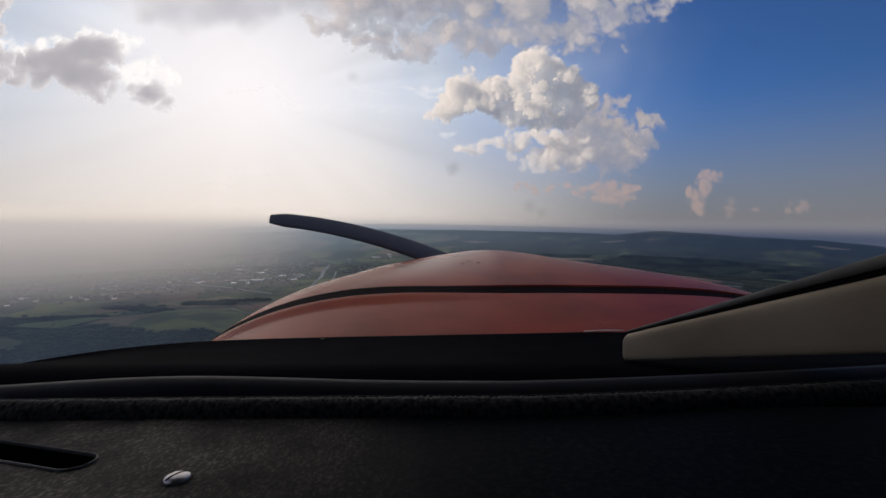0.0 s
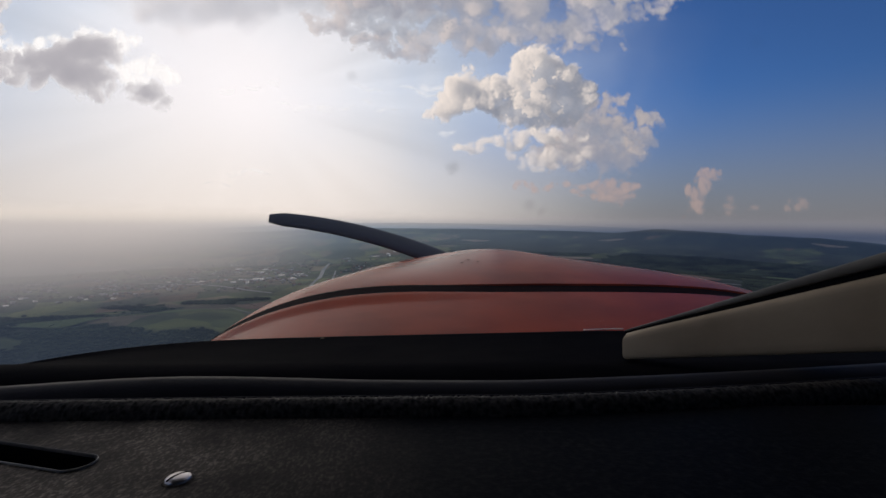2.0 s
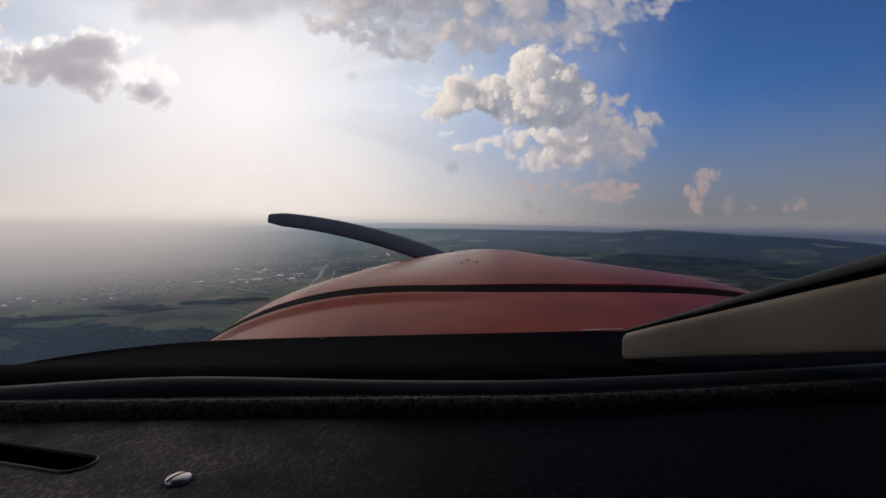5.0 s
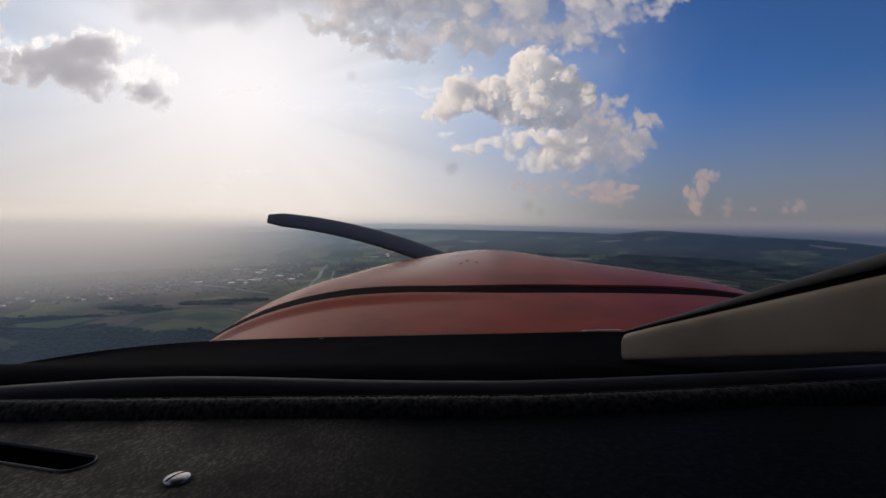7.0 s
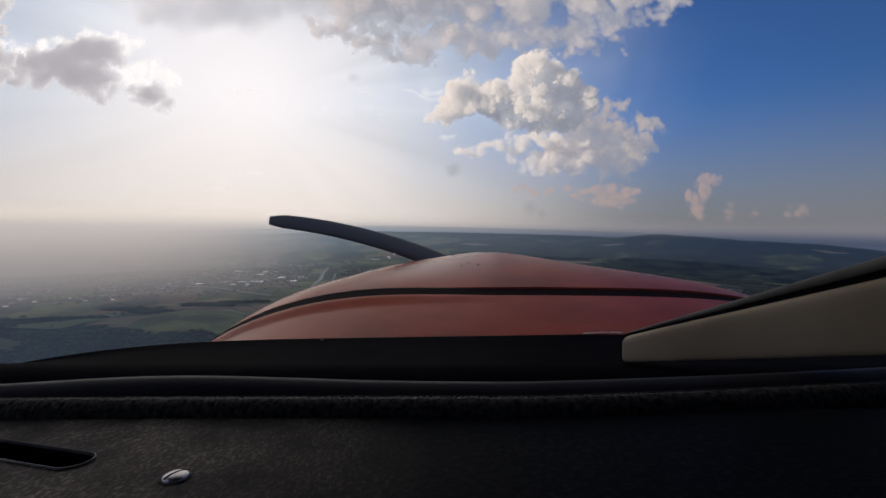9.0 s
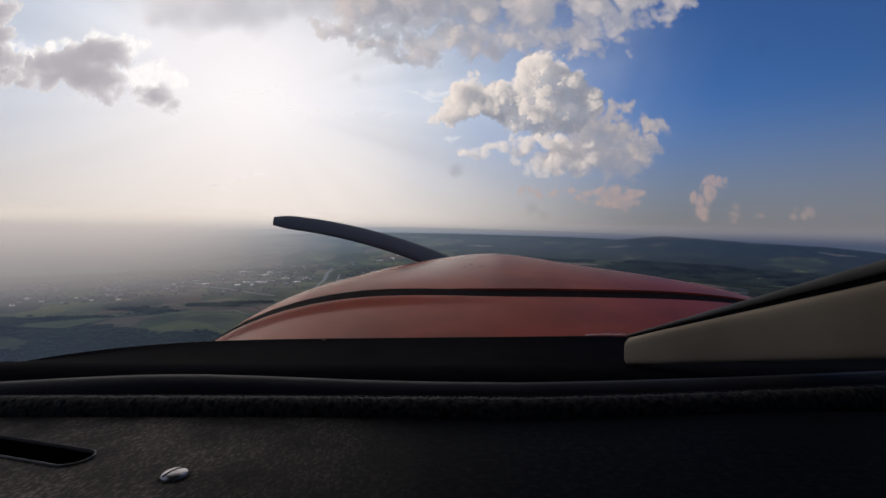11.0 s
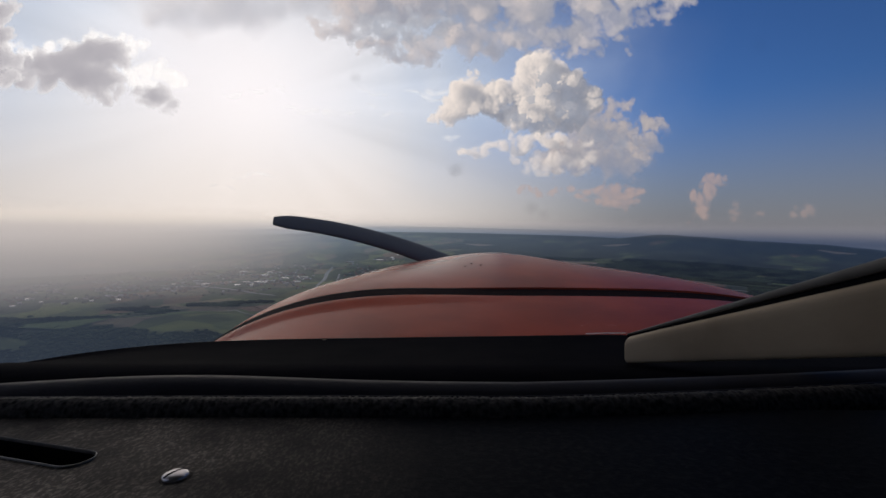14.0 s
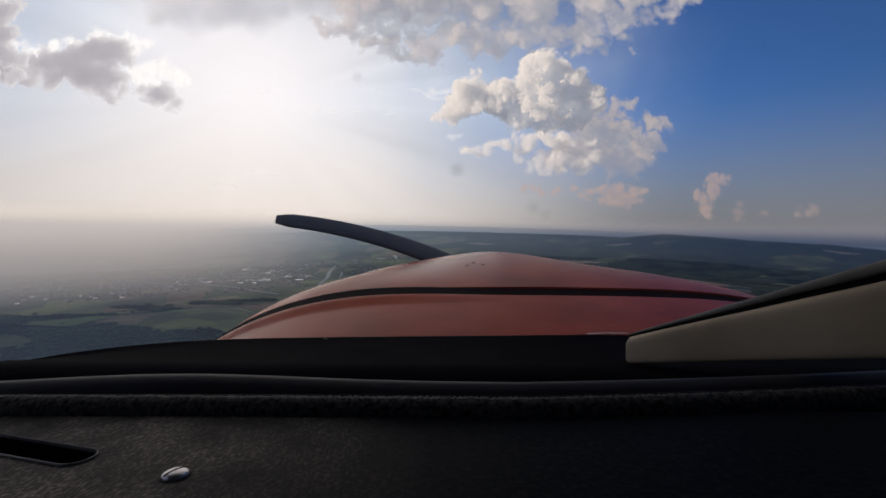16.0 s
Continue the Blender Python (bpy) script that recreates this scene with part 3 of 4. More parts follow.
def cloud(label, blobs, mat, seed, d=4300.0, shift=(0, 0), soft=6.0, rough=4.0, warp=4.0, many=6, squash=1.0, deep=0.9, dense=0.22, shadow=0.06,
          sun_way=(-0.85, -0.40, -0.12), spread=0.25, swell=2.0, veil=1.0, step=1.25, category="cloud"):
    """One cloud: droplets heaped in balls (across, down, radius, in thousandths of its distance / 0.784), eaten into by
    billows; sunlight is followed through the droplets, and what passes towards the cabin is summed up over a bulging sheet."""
    r = np.random.default_rng(seed)
    balls = []
    for x, y, q in blobs:
        x, y = x + shift[0], y + shift[1]
        balls.append((x, y, 0.0, q))
        for _ in range(many):
            a, k = r.uniform(0, 2 * math.pi), math.sqrt(r.uniform(0.1, 1.0))
            balls.append((x + q * k * 0.85 * math.cos(a), y + q * k * 0.8 * math.sin(a) * squash, q * r.uniform(-0.8, 0.5) * deep, q * r.uniform(0.25, 0.5)))
    B = np.array(balls)
    pad = 24 + soft
    high = max(4.0, 1.15 * deep * B[:, 3].max() + 10)
    xs = np.arange((B[:, 0] - B[:, 3]).min() - pad, (B[:, 0] + B[:, 3]).max() + pad, step, dtype=np.float32)
    ys = np.arange((B[:, 1] - B[:, 3] * squash).min() - pad, (B[:, 1] + B[:, 3] * squash).max() + pad, step, dtype=np.float32)
    gap = max(2.5, 2 * high / 40)
    zs = np.arange(-high, high, gap, dtype=np.float32)
    start = r.integers(0, 400, 3)
    def tiled(block, far=0):
        shape = block.shape
        return block[np.ix_((np.arange(len(zs)) * max(1, round(gap / 2.5)) + start[0] + far) % shape[0], (np.arange(len(ys)) + start[1]) % shape[1], (np.arange(len(xs)) + start[2]) % shape[2])]
    X = xs[None, None, :] + warp * tiled(DRIFT[0])
    Y = ys[None, :, None] + warp * tiled(DRIFT[1])
    Z = zs[:, None, None] + warp * tiled(DRIFT[2])
    near = np.full(X.shape, -40.0, np.float32)
    for x, y, z, q in balls:
        m = q + 2.4 * warp + 14
        i0, i1 = np.searchsorted(ys, y - m), np.searchsorted(ys, y + m)
        j0, j1 = np.searchsorted(xs, x - m), np.searchsorted(xs, x + m)
        box = (slice(None), slice(i0, i1), slice(j0, j1))
        near[box] = np.maximum(near[box], q - np.sqrt((X[box] - x) ** 2 + ((Y[box] - y) / squash) ** 2 + ((Z[box] - z) / deep) ** 2))
    rho = np.clip((near + swell + rough * tiled(HEADS)) / soft, 0, 1)
    rho *= rho * (3 - 2 * rho)
    # droplets between each place and the sun
    way = np.array(sun_way) / np.linalg.norm(sun_way)
    passed, last = np.zeros_like(rho), 0.0
    for reach in (3, 7, 12, 18, 25, 34, 45, 60, 80):
        o = [int(round(v)) for v in (way[2] * reach / gap, way[1] * reach / step, way[0] * reach / step)]
        a = tuple(slice(max(0, -v), max(0, n - max(0, v))) for v, n in zip(o, rho.shape))
        b = tuple(slice(max(0, v), max(0, n + min(0, v))) for v, n in zip(o, rho.shape))
        passed[a] += rho[b] * (reach - last)
        last = reach
    light = (1 - spread) * np.exp(-shadow * passed) + spread * np.exp(-0.22 * shadow * passed)
    clear, seen, deepness = np.ones(rho.shape[1:], np.float32), np.zeros(rho.shape[1:], np.float32), np.zeros(rho.shape[1:], np.float32)
    for k in range(len(zs)):
        a = 1 - np.exp(-dense * gap * rho[k])
        seen += clear * a * light[k]
        deepness += clear * a * zs[k]
        clear *= 1 - a
    a = 1 - clear
    L = seen / np.maximum(a, 0.02)
    deepness /= np.maximum(a, 0.02)
    keep = (a[:-1, :-1] + a[1:, :-1] + a[:-1, 1:] + a[1:, 1:]) > 0.02
    idx = np.arange(a.size).reshape(a.shape)
    quads = np.stack([idx[:-1, :-1], idx[1:, :-1], idx[1:, 1:], idx[:-1, 1:]], -1)[keep]
    used, inv = np.unique(quads, return_inverse=True)
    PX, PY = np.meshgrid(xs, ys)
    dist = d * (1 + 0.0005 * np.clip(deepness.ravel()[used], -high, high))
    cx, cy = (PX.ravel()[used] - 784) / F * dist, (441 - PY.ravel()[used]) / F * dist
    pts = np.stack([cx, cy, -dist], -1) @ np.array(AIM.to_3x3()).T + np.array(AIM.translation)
    me = bpy.data.meshes.new("cloud")
    me.from_pydata(pts.tolist(), [], inv.reshape(quads.shape).tolist())
    me.polygons.foreach_set("use_smooth", [True] * len(me.polygons))
    for key, val in (("thickness", a * veil), ("sunlight", L)):
        at = me.attributes.new(key, "FLOAT", "POINT")
        at.data.foreach_set("value", val.ravel()[used].astype(np.float32))
    me.materials.append(mat)
    return tagged(new("cloud", me), label, category, "clouds in the sky", "structure")


WHITE_CLOUD = vapour("white_cumulus", (0.93, 0.82, 0.745), (0.215, 0.238, 0.30))
BANK_CLOUD = vapour("grey_white_bank", (0.68, 0.605, 0.585), (0.30, 0.318, 0.39))
GREY_CLOUD = vapour("mauve_grey_cloud", (0.80, 0.765, 0.77), (0.40, 0.38, 0.42))
BRIGHT_CLOUD = vapour("sunlit_white_cloud", (1.06, 1.02, 1.0), (0.78, 0.75, 0.77))
DARK_CLOUD = vapour("blue_grey_painted_shade", (0.50, 0.50, 0.54), (0.27, 0.30, 0.38))
PEACH_CLOUD = vapour("peach_cumulus", (0.56, 0.395, 0.34), (0.28, 0.262, 0.30))
FLANK_CLOUD = vapour("warm_hazy_cloud", (0.52, 0.455, 0.435), (0.27, 0.29, 0.37))
STREAK_CLOUD = vapour("thin_streak", (1.0, 0.965, 0.95), (0.9, 0.87, 0.88))

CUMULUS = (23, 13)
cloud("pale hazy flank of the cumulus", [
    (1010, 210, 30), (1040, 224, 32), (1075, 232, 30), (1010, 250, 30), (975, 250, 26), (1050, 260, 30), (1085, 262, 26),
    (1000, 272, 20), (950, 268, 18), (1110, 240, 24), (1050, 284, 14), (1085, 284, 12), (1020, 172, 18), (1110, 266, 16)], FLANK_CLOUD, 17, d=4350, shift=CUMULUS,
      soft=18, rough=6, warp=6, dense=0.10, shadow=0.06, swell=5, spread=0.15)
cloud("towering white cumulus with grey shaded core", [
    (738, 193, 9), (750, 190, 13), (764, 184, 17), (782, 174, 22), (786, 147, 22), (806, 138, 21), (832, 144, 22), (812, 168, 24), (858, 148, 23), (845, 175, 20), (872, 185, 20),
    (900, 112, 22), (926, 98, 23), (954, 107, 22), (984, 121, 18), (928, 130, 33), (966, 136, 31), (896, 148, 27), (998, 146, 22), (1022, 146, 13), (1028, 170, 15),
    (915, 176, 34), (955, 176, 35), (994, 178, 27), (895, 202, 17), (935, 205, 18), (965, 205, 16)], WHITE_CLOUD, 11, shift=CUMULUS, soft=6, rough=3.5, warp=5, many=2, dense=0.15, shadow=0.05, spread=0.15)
# darker sheet before the cumulus that paints shade over its core
cloud("blue-grey sheet painted as the cumulus's shaded core", [
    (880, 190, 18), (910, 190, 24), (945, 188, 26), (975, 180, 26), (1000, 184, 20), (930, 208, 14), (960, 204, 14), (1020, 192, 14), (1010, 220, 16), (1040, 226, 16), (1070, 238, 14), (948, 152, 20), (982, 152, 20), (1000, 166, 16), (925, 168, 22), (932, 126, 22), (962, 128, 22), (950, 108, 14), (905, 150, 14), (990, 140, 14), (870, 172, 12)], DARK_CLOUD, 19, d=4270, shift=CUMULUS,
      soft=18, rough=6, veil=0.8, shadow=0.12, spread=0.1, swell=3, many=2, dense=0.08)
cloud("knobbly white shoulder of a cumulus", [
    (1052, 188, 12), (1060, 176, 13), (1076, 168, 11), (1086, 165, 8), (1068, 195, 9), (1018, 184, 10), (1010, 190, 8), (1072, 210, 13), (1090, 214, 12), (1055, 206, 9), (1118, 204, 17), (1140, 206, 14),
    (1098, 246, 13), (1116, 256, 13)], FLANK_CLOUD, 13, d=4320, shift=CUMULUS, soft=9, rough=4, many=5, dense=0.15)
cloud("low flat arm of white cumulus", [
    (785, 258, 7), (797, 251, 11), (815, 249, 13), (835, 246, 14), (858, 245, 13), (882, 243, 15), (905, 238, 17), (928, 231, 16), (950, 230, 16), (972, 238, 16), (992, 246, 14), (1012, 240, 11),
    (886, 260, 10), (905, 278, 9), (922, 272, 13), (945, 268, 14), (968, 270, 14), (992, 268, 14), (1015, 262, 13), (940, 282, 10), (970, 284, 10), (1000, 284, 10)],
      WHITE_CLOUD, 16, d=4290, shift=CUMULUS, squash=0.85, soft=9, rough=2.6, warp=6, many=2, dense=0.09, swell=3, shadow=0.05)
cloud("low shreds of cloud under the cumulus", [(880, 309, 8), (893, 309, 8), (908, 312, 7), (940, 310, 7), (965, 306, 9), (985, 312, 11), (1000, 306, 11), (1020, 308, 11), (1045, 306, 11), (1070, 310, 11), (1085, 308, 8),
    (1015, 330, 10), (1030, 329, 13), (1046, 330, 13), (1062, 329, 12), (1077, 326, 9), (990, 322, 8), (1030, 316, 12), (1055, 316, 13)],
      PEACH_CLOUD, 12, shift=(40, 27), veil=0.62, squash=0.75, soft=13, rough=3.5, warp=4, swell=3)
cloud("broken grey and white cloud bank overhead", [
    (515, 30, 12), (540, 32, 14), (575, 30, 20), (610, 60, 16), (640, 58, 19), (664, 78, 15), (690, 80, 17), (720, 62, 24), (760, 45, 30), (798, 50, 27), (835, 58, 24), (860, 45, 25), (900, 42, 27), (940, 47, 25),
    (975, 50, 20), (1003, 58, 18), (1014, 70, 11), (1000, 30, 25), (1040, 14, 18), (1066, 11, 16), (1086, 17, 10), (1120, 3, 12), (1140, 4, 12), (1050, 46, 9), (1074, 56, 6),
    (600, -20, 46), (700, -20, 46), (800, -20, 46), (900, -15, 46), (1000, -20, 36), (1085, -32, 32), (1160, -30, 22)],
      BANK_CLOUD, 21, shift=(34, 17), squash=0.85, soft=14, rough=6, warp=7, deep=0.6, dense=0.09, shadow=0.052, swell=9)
# darker sheet that paints shade into the bank's left end
cloud("blue-grey patch painted as shade in the cloud bank", [(605, 25, 22), (632, 22, 26), (655, 32, 24), (640, 42, 18), (700, 14, 14), (722, 24, 20), (745, 26, 14), (600, 44, 14), (690, 36, 16)], DARK_CLOUD, 23, d=4250, shift=(34, 17),
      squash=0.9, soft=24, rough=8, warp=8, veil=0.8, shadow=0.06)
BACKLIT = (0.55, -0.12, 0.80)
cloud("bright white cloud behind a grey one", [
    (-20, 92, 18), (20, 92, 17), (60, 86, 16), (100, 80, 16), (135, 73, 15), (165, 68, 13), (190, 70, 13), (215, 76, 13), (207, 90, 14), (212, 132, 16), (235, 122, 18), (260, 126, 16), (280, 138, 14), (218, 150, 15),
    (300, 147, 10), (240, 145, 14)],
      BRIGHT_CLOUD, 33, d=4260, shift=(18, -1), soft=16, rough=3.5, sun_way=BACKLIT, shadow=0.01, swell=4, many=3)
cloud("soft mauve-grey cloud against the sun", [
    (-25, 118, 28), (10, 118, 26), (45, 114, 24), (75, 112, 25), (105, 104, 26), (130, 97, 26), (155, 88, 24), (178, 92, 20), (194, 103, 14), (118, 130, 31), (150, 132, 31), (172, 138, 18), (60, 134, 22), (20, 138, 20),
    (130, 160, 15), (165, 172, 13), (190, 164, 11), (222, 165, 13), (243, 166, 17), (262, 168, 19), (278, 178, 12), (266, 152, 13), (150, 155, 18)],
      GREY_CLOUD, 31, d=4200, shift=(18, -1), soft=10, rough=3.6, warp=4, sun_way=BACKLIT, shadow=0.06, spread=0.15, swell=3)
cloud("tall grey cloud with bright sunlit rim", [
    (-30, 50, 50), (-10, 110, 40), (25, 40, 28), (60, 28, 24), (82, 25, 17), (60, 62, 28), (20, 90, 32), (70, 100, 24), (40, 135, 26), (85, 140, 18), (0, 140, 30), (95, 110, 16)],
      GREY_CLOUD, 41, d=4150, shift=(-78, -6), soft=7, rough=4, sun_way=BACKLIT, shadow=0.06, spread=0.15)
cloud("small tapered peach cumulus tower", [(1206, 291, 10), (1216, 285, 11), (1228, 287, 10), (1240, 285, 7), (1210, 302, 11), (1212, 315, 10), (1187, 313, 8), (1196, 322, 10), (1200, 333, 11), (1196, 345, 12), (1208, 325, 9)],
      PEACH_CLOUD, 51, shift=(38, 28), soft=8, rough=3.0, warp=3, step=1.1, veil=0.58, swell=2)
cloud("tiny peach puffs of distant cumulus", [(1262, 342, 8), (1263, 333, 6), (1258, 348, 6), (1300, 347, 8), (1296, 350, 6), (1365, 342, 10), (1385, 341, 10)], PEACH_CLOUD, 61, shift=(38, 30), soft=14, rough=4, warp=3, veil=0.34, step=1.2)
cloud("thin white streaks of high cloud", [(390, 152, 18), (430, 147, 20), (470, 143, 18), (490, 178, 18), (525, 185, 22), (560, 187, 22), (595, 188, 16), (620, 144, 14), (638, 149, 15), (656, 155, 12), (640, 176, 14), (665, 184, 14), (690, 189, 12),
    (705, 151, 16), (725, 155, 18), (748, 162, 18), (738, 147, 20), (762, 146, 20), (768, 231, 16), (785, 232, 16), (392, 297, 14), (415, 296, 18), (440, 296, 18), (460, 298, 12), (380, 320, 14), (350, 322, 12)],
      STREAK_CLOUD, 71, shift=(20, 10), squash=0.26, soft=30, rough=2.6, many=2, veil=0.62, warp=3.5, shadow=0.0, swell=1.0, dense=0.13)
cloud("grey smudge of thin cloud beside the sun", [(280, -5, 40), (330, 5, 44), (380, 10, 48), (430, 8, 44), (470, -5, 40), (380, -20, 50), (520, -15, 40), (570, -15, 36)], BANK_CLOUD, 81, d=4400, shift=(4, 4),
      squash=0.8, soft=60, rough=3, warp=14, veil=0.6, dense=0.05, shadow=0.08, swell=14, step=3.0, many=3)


# ---- aircraft ----
aircraft = tagged(new("aircraft"), "small red propeller aircraft seen from inside its cockpit", "aircraft")
aircraft.matrix_world = AIM @ pose(0, 0, 0, -90, 0, 0)


def mid(d):
    return 0.159 - 0.06 * (d - 0.75)


def crown(d):
    if d < 0.75:
        return -0.062 - 0.172 * (0.75 - d)
    if d < 1.25:
        return -0.062 + 0.057 * (1 - (1 - (d - 0.75) / 0.5) ** 1.6)
    return -0.005 - 0.16 * (1 - math.sqrt(max(0, 1 - ((d - 1.25) / 0.14) ** 2)))


def drop(x, d):
    back = 0.0785 * (abs(x) / 0.53) ** 4.2 + 0.008 * abs(x)
    front = math.sqrt((0.19 * x) ** 2 + 0.016 ** 2) - 0.016 + 0.09 * (abs(x) / 0.55) ** 6
    s = smooth01((d - 0.78) / 0.47)
    return back * (1 - s) + front * s


def skin(x, d, lift=0.0):
    return (mid(d) + x, d, crown(d) - drop(x, d) + lift)


def cowl_piece(name, d0, d1, n, lift, mat, label, deep):
    b = bmesh.new()
    m = 61
    def p(i, j):
        d = d0 + (d1 - d0) * i / (n - 1)
        half = 0.6 - 0.2 * smooth01((d - 0.9) / 0.5)
        if j in (0, m - 1):
            x, y, z = skin(-half if j == 0 else half, d)
            return (x, y, deep)
        x = half * (2 * (j - 1) / (m - 3) - 1)
        if lift:
            wide = smooth01((-x - 0.02) / 0.3)
            return skin(x, d, lift + 0.007 * wide)
        proud = 0.0062 * smooth01((-x - 0.02) / 0.3) * smooth01((d - 0.655) / 0.04) if d < 0.72 else 0.0
        return skin(x, d, proud)
    v = sheet(b, n, m, p)
    for row in (v[0], v[-1][::-1]):
        b.faces.new([b.verts.new(q.co) for q in row])
    return part(name, b, mat, aircraft, label)


cowl_piece("rear_cowling", 0.49, 0.698, 40, 0.0, RED, "faded red rear engine cowling", -0.45)
cowl_piece("cowling_joint", 0.694, 0.7495, 6, -0.003, JOINT, "dark joint strip across the cowling", -0.44)
front_cowling = cowl_piece("front_cowling", 0.75, 1.389, 40, 0.0, RED, "faded red front engine cowling", -0.45)


for d, x in ((0.95, -0.103), (0.955, -0.068), (0.985, -0.085)):
    b = bmesh.new()
    c = skin(x, d)
    ring = [b.verts.new((c[0] + 0.0028 * math.cos(a), c[1] + 0.0028 * math.sin(a), c[2] + 0.0008)) for a in [math.pi * k / 5 for k in range(10)]]
    foot = [b.verts.new((c[0] + 0.0034 * math.cos(a), c[1] + 0.0034 * math.sin(a), c[2] - 0.002)) for a in [math.pi * k / 5 for k in range(10)]]
    b.faces.new(ring)
    for k in range(10):
        b.faces.new((ring[k], foot[k], foot[(k + 1) % 10], ring[(k + 1) % 10]))
    part("rivet", b, BLACK_GAP, front_cowling, "small dark rivet in the red paint")


# propeller
def blade(turn):
    """A swept blade; turn is 1 for the one that rises past the nose, -1 for the opposite one."""
    b = bmesh.new()
    hub = Vector((mid(1.43), 1.43, -0.098))
    n, ring = 26, 14
    def p(i, j):
        s = i / (n - 1)
        u = 0.05 + 0.622 * s
        a = math.atan(0.4815 - 0.606 * u)
        out = Vector((-math.cos(a), 0, math.sin(a))) * turn
        across = Vector((math.sin(a), 0, math.cos(a))) * turn
        centre = hub + Vector((-u, 0, 0.0064 + 0.4815 * u - 0.303 * u * u)) * turn
        chord = (0.034 - 0.012 * s) * (1 if s < 0.93 else 1 - 0.35 * (s - 0.93) / 0.07)
        th = 0.018 * (1 - 0.75 * s)
        q = 2 * math.pi * j / ring
        twist = 0.7 - 0.45 * s
        c, w = math.cos(q) * chord, math.sin(q) * th
        return centre + across * (c * math.cos(twist) - w * math.sin(twist)) + Vector((0, 1, 0)) * (c * math.sin(twist) + w * math.cos(twist))
    v = sheet(b, n, ring, p, True)
    b.faces.new(v[0])
    b.faces.new(v[-1][::-1])
    return b


b = bmesh.new()
sheet(b, 14, 24, lambda i, j: (mid(1.43) + 0.065 * math.sqrt(max(0, 1 - (i / 13) ** 2)) * math.cos(j * math.pi / 12),
                               1.392 + 0.2 * i / 13, -0.098 + 0.065 * math.sqrt(max(0, 1 - (i / 13) ** 2)) * math.sin(j * math.pi / 12)), True)
propeller = part("propeller", b, RED, aircraft, "two-bladed propeller with red spinner")
part("blade", blade(1), BLADE, propeller, "dark grey swept propeller blade")
part("blade", blade(-1), BLADE, propeller, "dark grey swept propeller blade")


# glareshield
def rim(x):
    v = abs(x - 0.17)
    return max(0.06, 0.474 - 0.085 * v - 0.074 * (v / 0.507) ** 9 - 0.02 * (v / 0.507) ** 40)


XS = [-0.42 + 1.18 * i / 280 for i in range(281)]
b = bmesh.new()
def deck(i, j):
    x = XS[j]
    far = rim(x)
    y, z = [(far + 0.012, -0.14), (far + 0.010, -0.096), (far + 0.004, -0.0905), (far - 0.004, -0.0895), (far - 0.014, -0.0912),
            (min(far - 0.03, 0.33), -0.085), (min(far - 0.04, 0.218), -0.0705), (min(far - 0.045, 0.215), -0.12)][i]
    return (x, y, z)
sheet(b, 8, len(XS), deck)
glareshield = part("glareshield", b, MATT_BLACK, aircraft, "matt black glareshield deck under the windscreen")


def bow(x, d, k):
    return d - k * abs(x - 0.03) ** 2.4 if x < 0.03 else d + 0.21 * (x - 0.03) ** 1.3


b = bmesh.new()
tube(b, lambda s: (-0.42 + 1.1 * s, bow(-0.42 + 1.1 * s, 0.207, 0.3), -0.0728 + 0.0037 * math.exp(-((-0.42 + 1.1 * s + 0.125) / 0.075) ** 2)), 0.0105, 100, 14, 1.0)
part("padded_edge", b, PADDED, glareshield, "smooth black padded edge roll")
b = bmesh.new()
def trim_p(i, j):
    x = -0.42 + 1.1 * i / 1800
    a = 2 * math.pi * j / 14
    r = 0.0062 * (1 + 0.022 * math.cos(2 * math.pi * i / 3.7) + 0.03 * noise.noise(Vector((x * 420, a * 1.6, 0))) + 0.07 * noise.noise(Vector((x * 900, a * 5, 4))))
    return (x, bow(x, 0.181, 0.12) + r * math.cos(a), -0.0668 + r * math.sin(a))
v = sheet(b, 1801, 14, trim_p, True)
b.faces.new(v[0])
b.faces.new(v[-1][::-1])
part("edge_trim", b, TRIM, glareshield, "ribbed black rubber edge trim")

b = bmesh.new()
tube(b, lambda s: (-0.42 + 1.1 * s, bow(-0.42 + 1.1 * s, 0.1895, 0.14), -0.0634), 0.0009, 120, 8)
part("piping", b, PADDED, glareshield, "thin black piping beside the trim")

# panel cover with its demister slot, cut through
SLOT = [(-0.1148, 0.1384), (-0.1748, 0.1540)]
SLOT_R = 0.0052


def slot_outline(grow, n=10):
    a, c = Vector((*SLOT[0], 0)), Vector((*SLOT[1], 0))
    u = (a - c).normalized()
    w = Vector((-u.y, u.x, 0))
    pts = [a + (u * math.cos(t) + w * math.sin(t)) * (SLOT_R + grow) for t in [-math.pi / 2 + math.pi * k / n for k in range(n + 1)]]
    return pts + [c + (-u * math.cos(t) - w * math.sin(t)) * (SLOT_R + grow) for t in [-math.pi / 2 + math.pi * k / n for k in range(n + 1)]]


PANEL_Z = -0.0665
b = bmesh.new()
outer = [b.verts.new((x, y, PANEL_Z)) for x, y in ((0.75, 0.185), (0.75, 0.04), (-0.42, 0.04), (-0.42, 0.185))]
hole = [b.verts.new((p.x, p.y, PANEL_Z)) for p in slot_outline(0.0)]
edges = [b.edges.new((l[k], l[(k + 1) % len(l)])) for l in (outer, hole) for k in range(len(l))]
bmesh.ops.triangle_fill(b, use_beauty=True, use_dissolve=False, edges=edges)
for f in b.faces:
    if f.normal.z < 0:
        f.normal_flip()
low = [b.verts.new((v.co.x, v.co.y, PANEL_Z - 0.25)) for v in outer]
for k in range(4):
    b.faces.new((outer[k], low[k], low[(k + 1) % 4], outer[(k + 1) % 4]))
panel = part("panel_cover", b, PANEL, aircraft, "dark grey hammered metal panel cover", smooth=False)

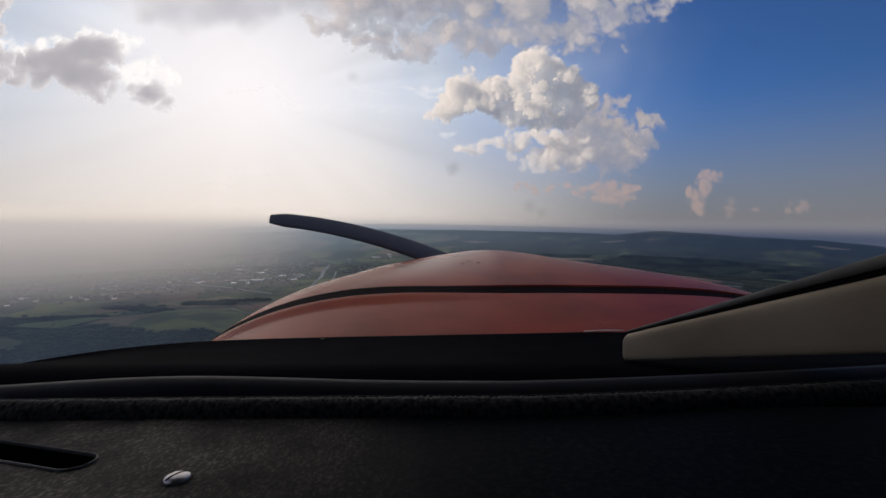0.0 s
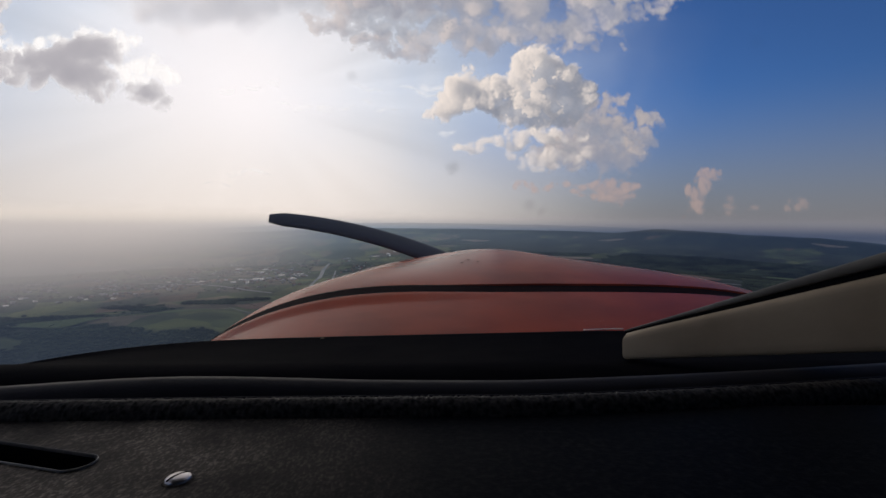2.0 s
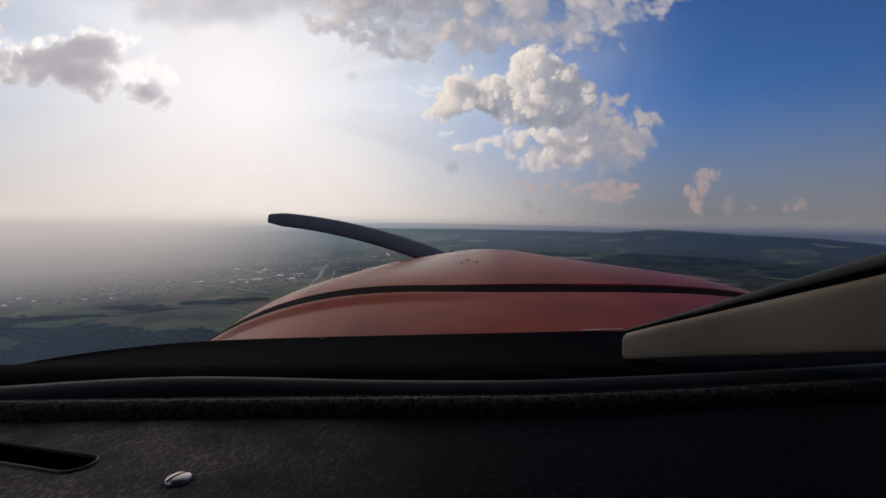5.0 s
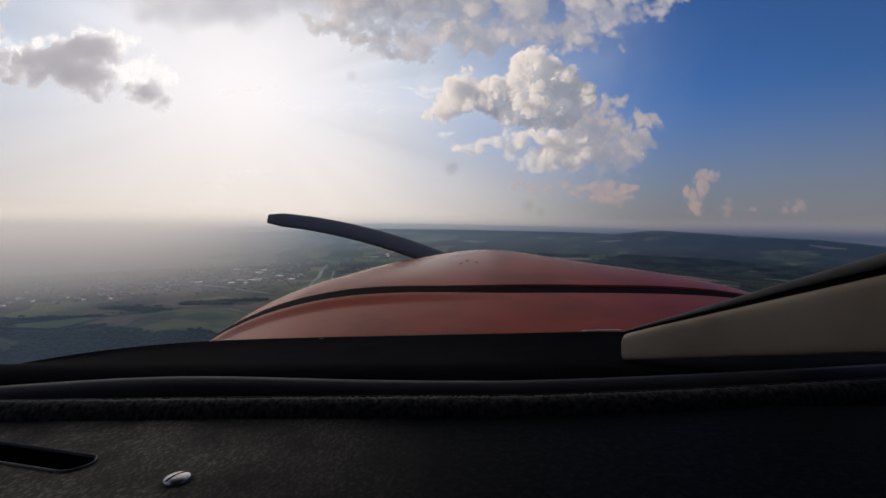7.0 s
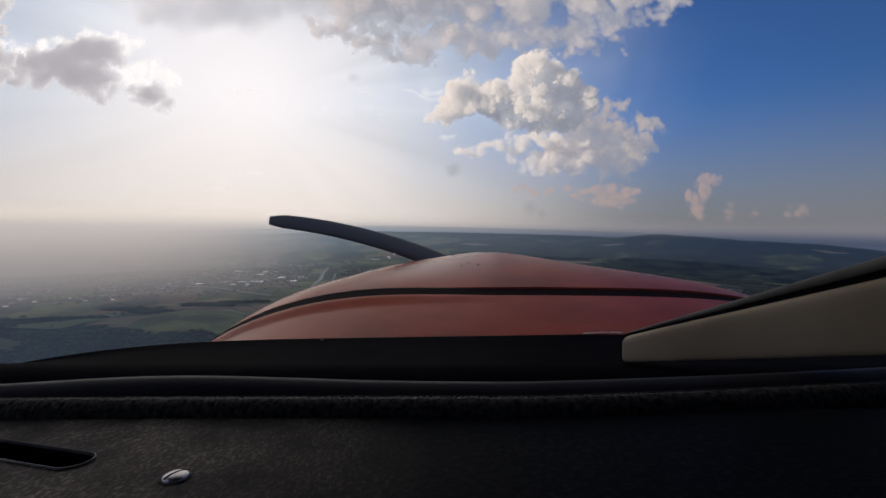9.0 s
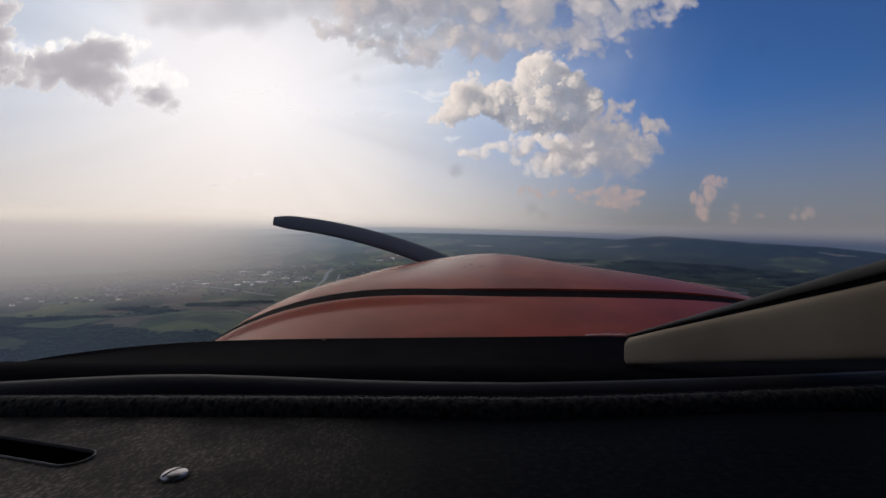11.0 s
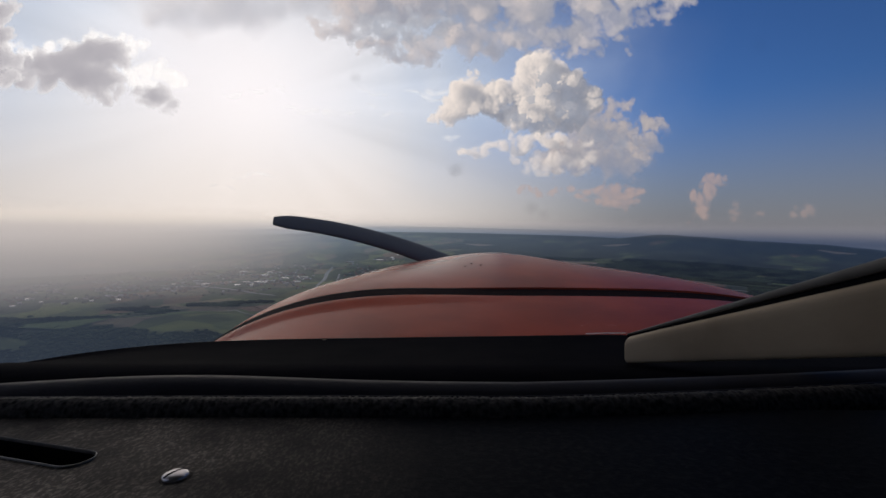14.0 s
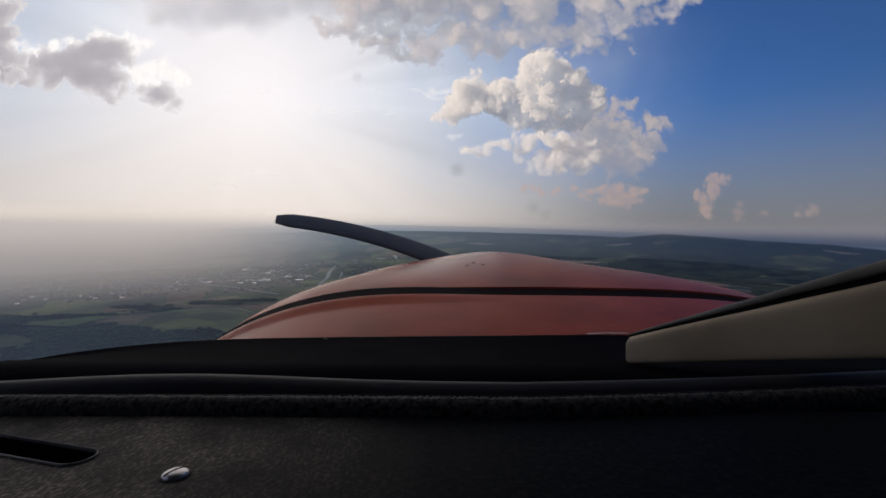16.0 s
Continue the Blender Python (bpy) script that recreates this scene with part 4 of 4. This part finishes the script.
b = bmesh.new()
rings = [slot_outline(g) for g in (0.0004, 0.00028, 0.0001, 0.0, -0.0001)]
hs = [0.0002, 0.0007, 0.0008, 0.0006, -0.0004]
sheet(b, 5, len(rings[0]), lambda i, j: (rings[i][j].x, rings[i][j].y, PANEL_Z + hs[i]), True)
part("demister_slot", b, LIP, panel, "raised lip round a demister slot")
b = bmesh.new()
duct = sheet(b, 2, len(rings[0]), lambda i, j: (rings[3][j].x, rings[3][j].y, PANEL_Z - 0.0003 - 0.02 * i), True)
b.faces.new(duct[1])
part("duct", b, BLACK_GAP, panel, "black duct below the slot")


def turned(b, c, profile, n=28):
    """A turned piece: (radius, height) pairs round the z axis at c."""
    v = sheet(b, len(profile), n, lambda i, j: (c[0] + profile[i][0] * math.cos(2 * math.pi * j / n), c[1] + profile[i][0] * math.sin(2 * math.pi * j / n), c[2] + profile[i][1]), True)
    return v


SCREW = (-0.0773, 0.1285, PANEL_Z)
b = bmesh.new()
turned(b, SCREW, [(0.0043, 0.0001), (0.0042, 0.0003), (0.0038, 0.0003), (0.0034, 0.0002)])
part("washer", b, PANEL, panel, "painted flat washer")
b = bmesh.new()
head_profile = [(0.0036 * math.cos(a), 0.0004 + 0.0013 * math.sin(a)) for a in [0.5 * math.pi * k / 8 for k in range(9)]]
turned(b, SCREW, [(0.0036, 0.0)] + head_profile)
screw = part("screw", b, STEEL, panel, "domed slotted steel screw")
b = bmesh.new()
def groove(i, j):
    u, w = -0.0033 + 0.0066 * i / 16, (j - 1) * 0.0004
    z = 0.0004 + 0.0013 * math.sqrt(max(0.0, 1 - (u * u + w * w) / 0.0036 ** 2)) + 0.00006
    c, s = math.cos(radians(58)), math.sin(radians(58))
    return (SCREW[0] + u * c - w * s, SCREW[1] + u * s + w * c, SCREW[2] + z)
sheet(b, 17, 3, groove)
part("slot", b, BLACK_GAP, screw, "dark slot of the screw", smooth=False)


# rail along the windscreen's edge
def rail(s):
    return Vector((0.140 + 0.0692 * s, 0.336 - 0.128 * s, -0.0745 + 0.0442 * s))


def rail_h(s):
    return 0.0194 + 0.0166 * s


b = bmesh.new()
def rail_p(i, j):
    s = -0.012 + i / 23 * 1.4 if i > 2 else (-0.012, -0.006, 0.004)[i]
    h = rail_h(s) * ((0.66, 0.84, 0.95)[i] if i < 3 else 1.0)
    q = 2 * math.pi * (j + 0.5) / 20
    u = math.copysign(abs(math.cos(q)) ** 0.3, math.cos(q)) * 0.009
    w = math.copysign(abs(math.sin(q)) ** 0.3, math.sin(q)) * h / 2
    return rail(s) + Vector((u * 0.6, u, w))
v = sheet(b, 24, 20, rail_p, True)
b.faces.new(v[0])
b.faces.new(v[-1][::-1])
rail_part = part("windscreen_rail", b, BEIGE, aircraft, "beige padded windscreen rail")


def along_rail(off, r0, r1, mat, name, label):
    b = bmesh.new()
    n, ring = 24, 10
    def p(i, j):
        s = -0.01 + 1.4 * i / (n - 1)
        a = 2 * math.pi * j / ring
        r = r0 + (r1 - r0) * s
        return rail(s) + Vector((0, 0, rail_h(s) / 2 + off * (0.3 + s))) + Vector((0.5 * r * math.cos(a), r * math.cos(a), r * math.sin(a)))
    v = sheet(b, n, ring, p, True)
    b.faces.new(v[0])
    b.faces.new(v[-1][::-1])
    return part(name, b, mat, rail_part, label)


b = bmesh.new()
tube(b, lambda s: (-0.1245 + 0.009 * s, rim(-0.12) - 0.006, -0.0906 - 0.0012 * (2 * s - 1) ** 2), 0.0011, 10, 8)
part("edge_clip", b, BEIGE, glareshield, "small brownish clip on the rim")
along_rail(0.0005, 0.0010, 0.0024, BLACK_GAP, "rubber_seal", "black rubber glazing seal")
along_rail(0.0050, 0.0005, 0.0034, GREY_EDGE, "glass_edge", "dull grey edge of the glazing")
# thin white bead that paints a glint onto the rim
b = bmesh.new()
tube(b, lambda s: (0.150 + 0.042 * s, rim(0.150 + 0.042 * s) - 0.003, -0.0882 + 0.001 * s), 0.0005, 12, 8)
part("rim_glint", b, SHED, glareshield, "white bead painted as a glint on the rim")


# windscreen, bowed from the glareshield's rim up to the roof
def pane(i, j):
    s = i / 12
    x = XS[j]
    far = rim(x)
    return (x * (1 - 0.15 * s) + 0.025 * s, far + 0.006 + (0.26 - far) * s ** 1.2 if far > 0.26 else far + 0.006, -0.0895 + 0.30 * s)
b = bmesh.new()
sheet(b, 13, len(XS), pane)
windscreen = part("windscreen", b, GLASS, aircraft, "clear bowed acrylic windscreen with dirt specks")
windscreen.visible_shadow = False
rng = random.Random(5)
# dried dirt, thinning towards its rim
for across, up, d, r, thick in ((0.0097, 0.0714, 0.40, 0.0095, 0.20), (-0.0665, 0.1287, 0.33, 0.0062, 0.13), (0.083, 0.0405, 0.42, 0.0100, 0.11), (0.0945, 0.0345, 0.42, 0.0070, 0.09), (0.235, 0.152, 0.33, 0.008, 0.05)):
    b = bmesh.new()
    centre = Vector((across, d, up))
    n, rings = 20, 7
    wob = [rng.uniform(0.75, 1.2) for _ in range(n)]
    wob = [(wob[k - 1] + wob[k] + wob[(k + 1) % n]) / 3 for k in range(n)]
    sheet(b, rings, n, lambda i, j: centre + Vector((r * wob[j] * (0.01 + i / (rings - 1)) * math.cos(2 * math.pi * j / n), 0.0, r * wob[j] * (0.01 + i / (rings - 1)) * math.sin(2 * math.pi * j / n))), True)
    speck = part("dirt_speck", b, SMUDGE, windscreen, "faint grey dirt speck")
    film = speck.data.attributes.new("film", "FLOAT", "POINT")
    for k in range(rings * n):
        film.data[k].value = thick * (1 - smooth01((k // n) / (rings - 1)))

# unseen cabin lining and side windows, added round the camera to shape its light
b = bmesh.new()
HOOP = [(-0.44, -0.35), (-0.46, -0.13), (-0.44, 0.12), (-0.36, 0.20), (0.17, 0.215), (0.70, 0.20), (0.78, 0.12), (0.80, -0.03), (0.78, -0.35)]
BACK = [0.265, 0.10, -0.45, -1.2]
def shell(i, j):
    x, z = HOOP[j]
    return (x, BACK[i], z + (0.0, 0.12, 0.25, 0.25)[i] * (1 if z > 0.1 else 0))
v = sheet(b, 4, len(HOOP), shell)
b.faces.new(v[3])
for f in list(b.faces):
    c = f.calc_center_median()
    if (c.x < -0.38 or c.x > 0.74) and -0.03 < c.z and c.y > -0.5:
        b.faces.remove(f)
part("cabin_lining", b, LINING, aircraft, "unseen grey lining of roof and walls, added to cut skylight")
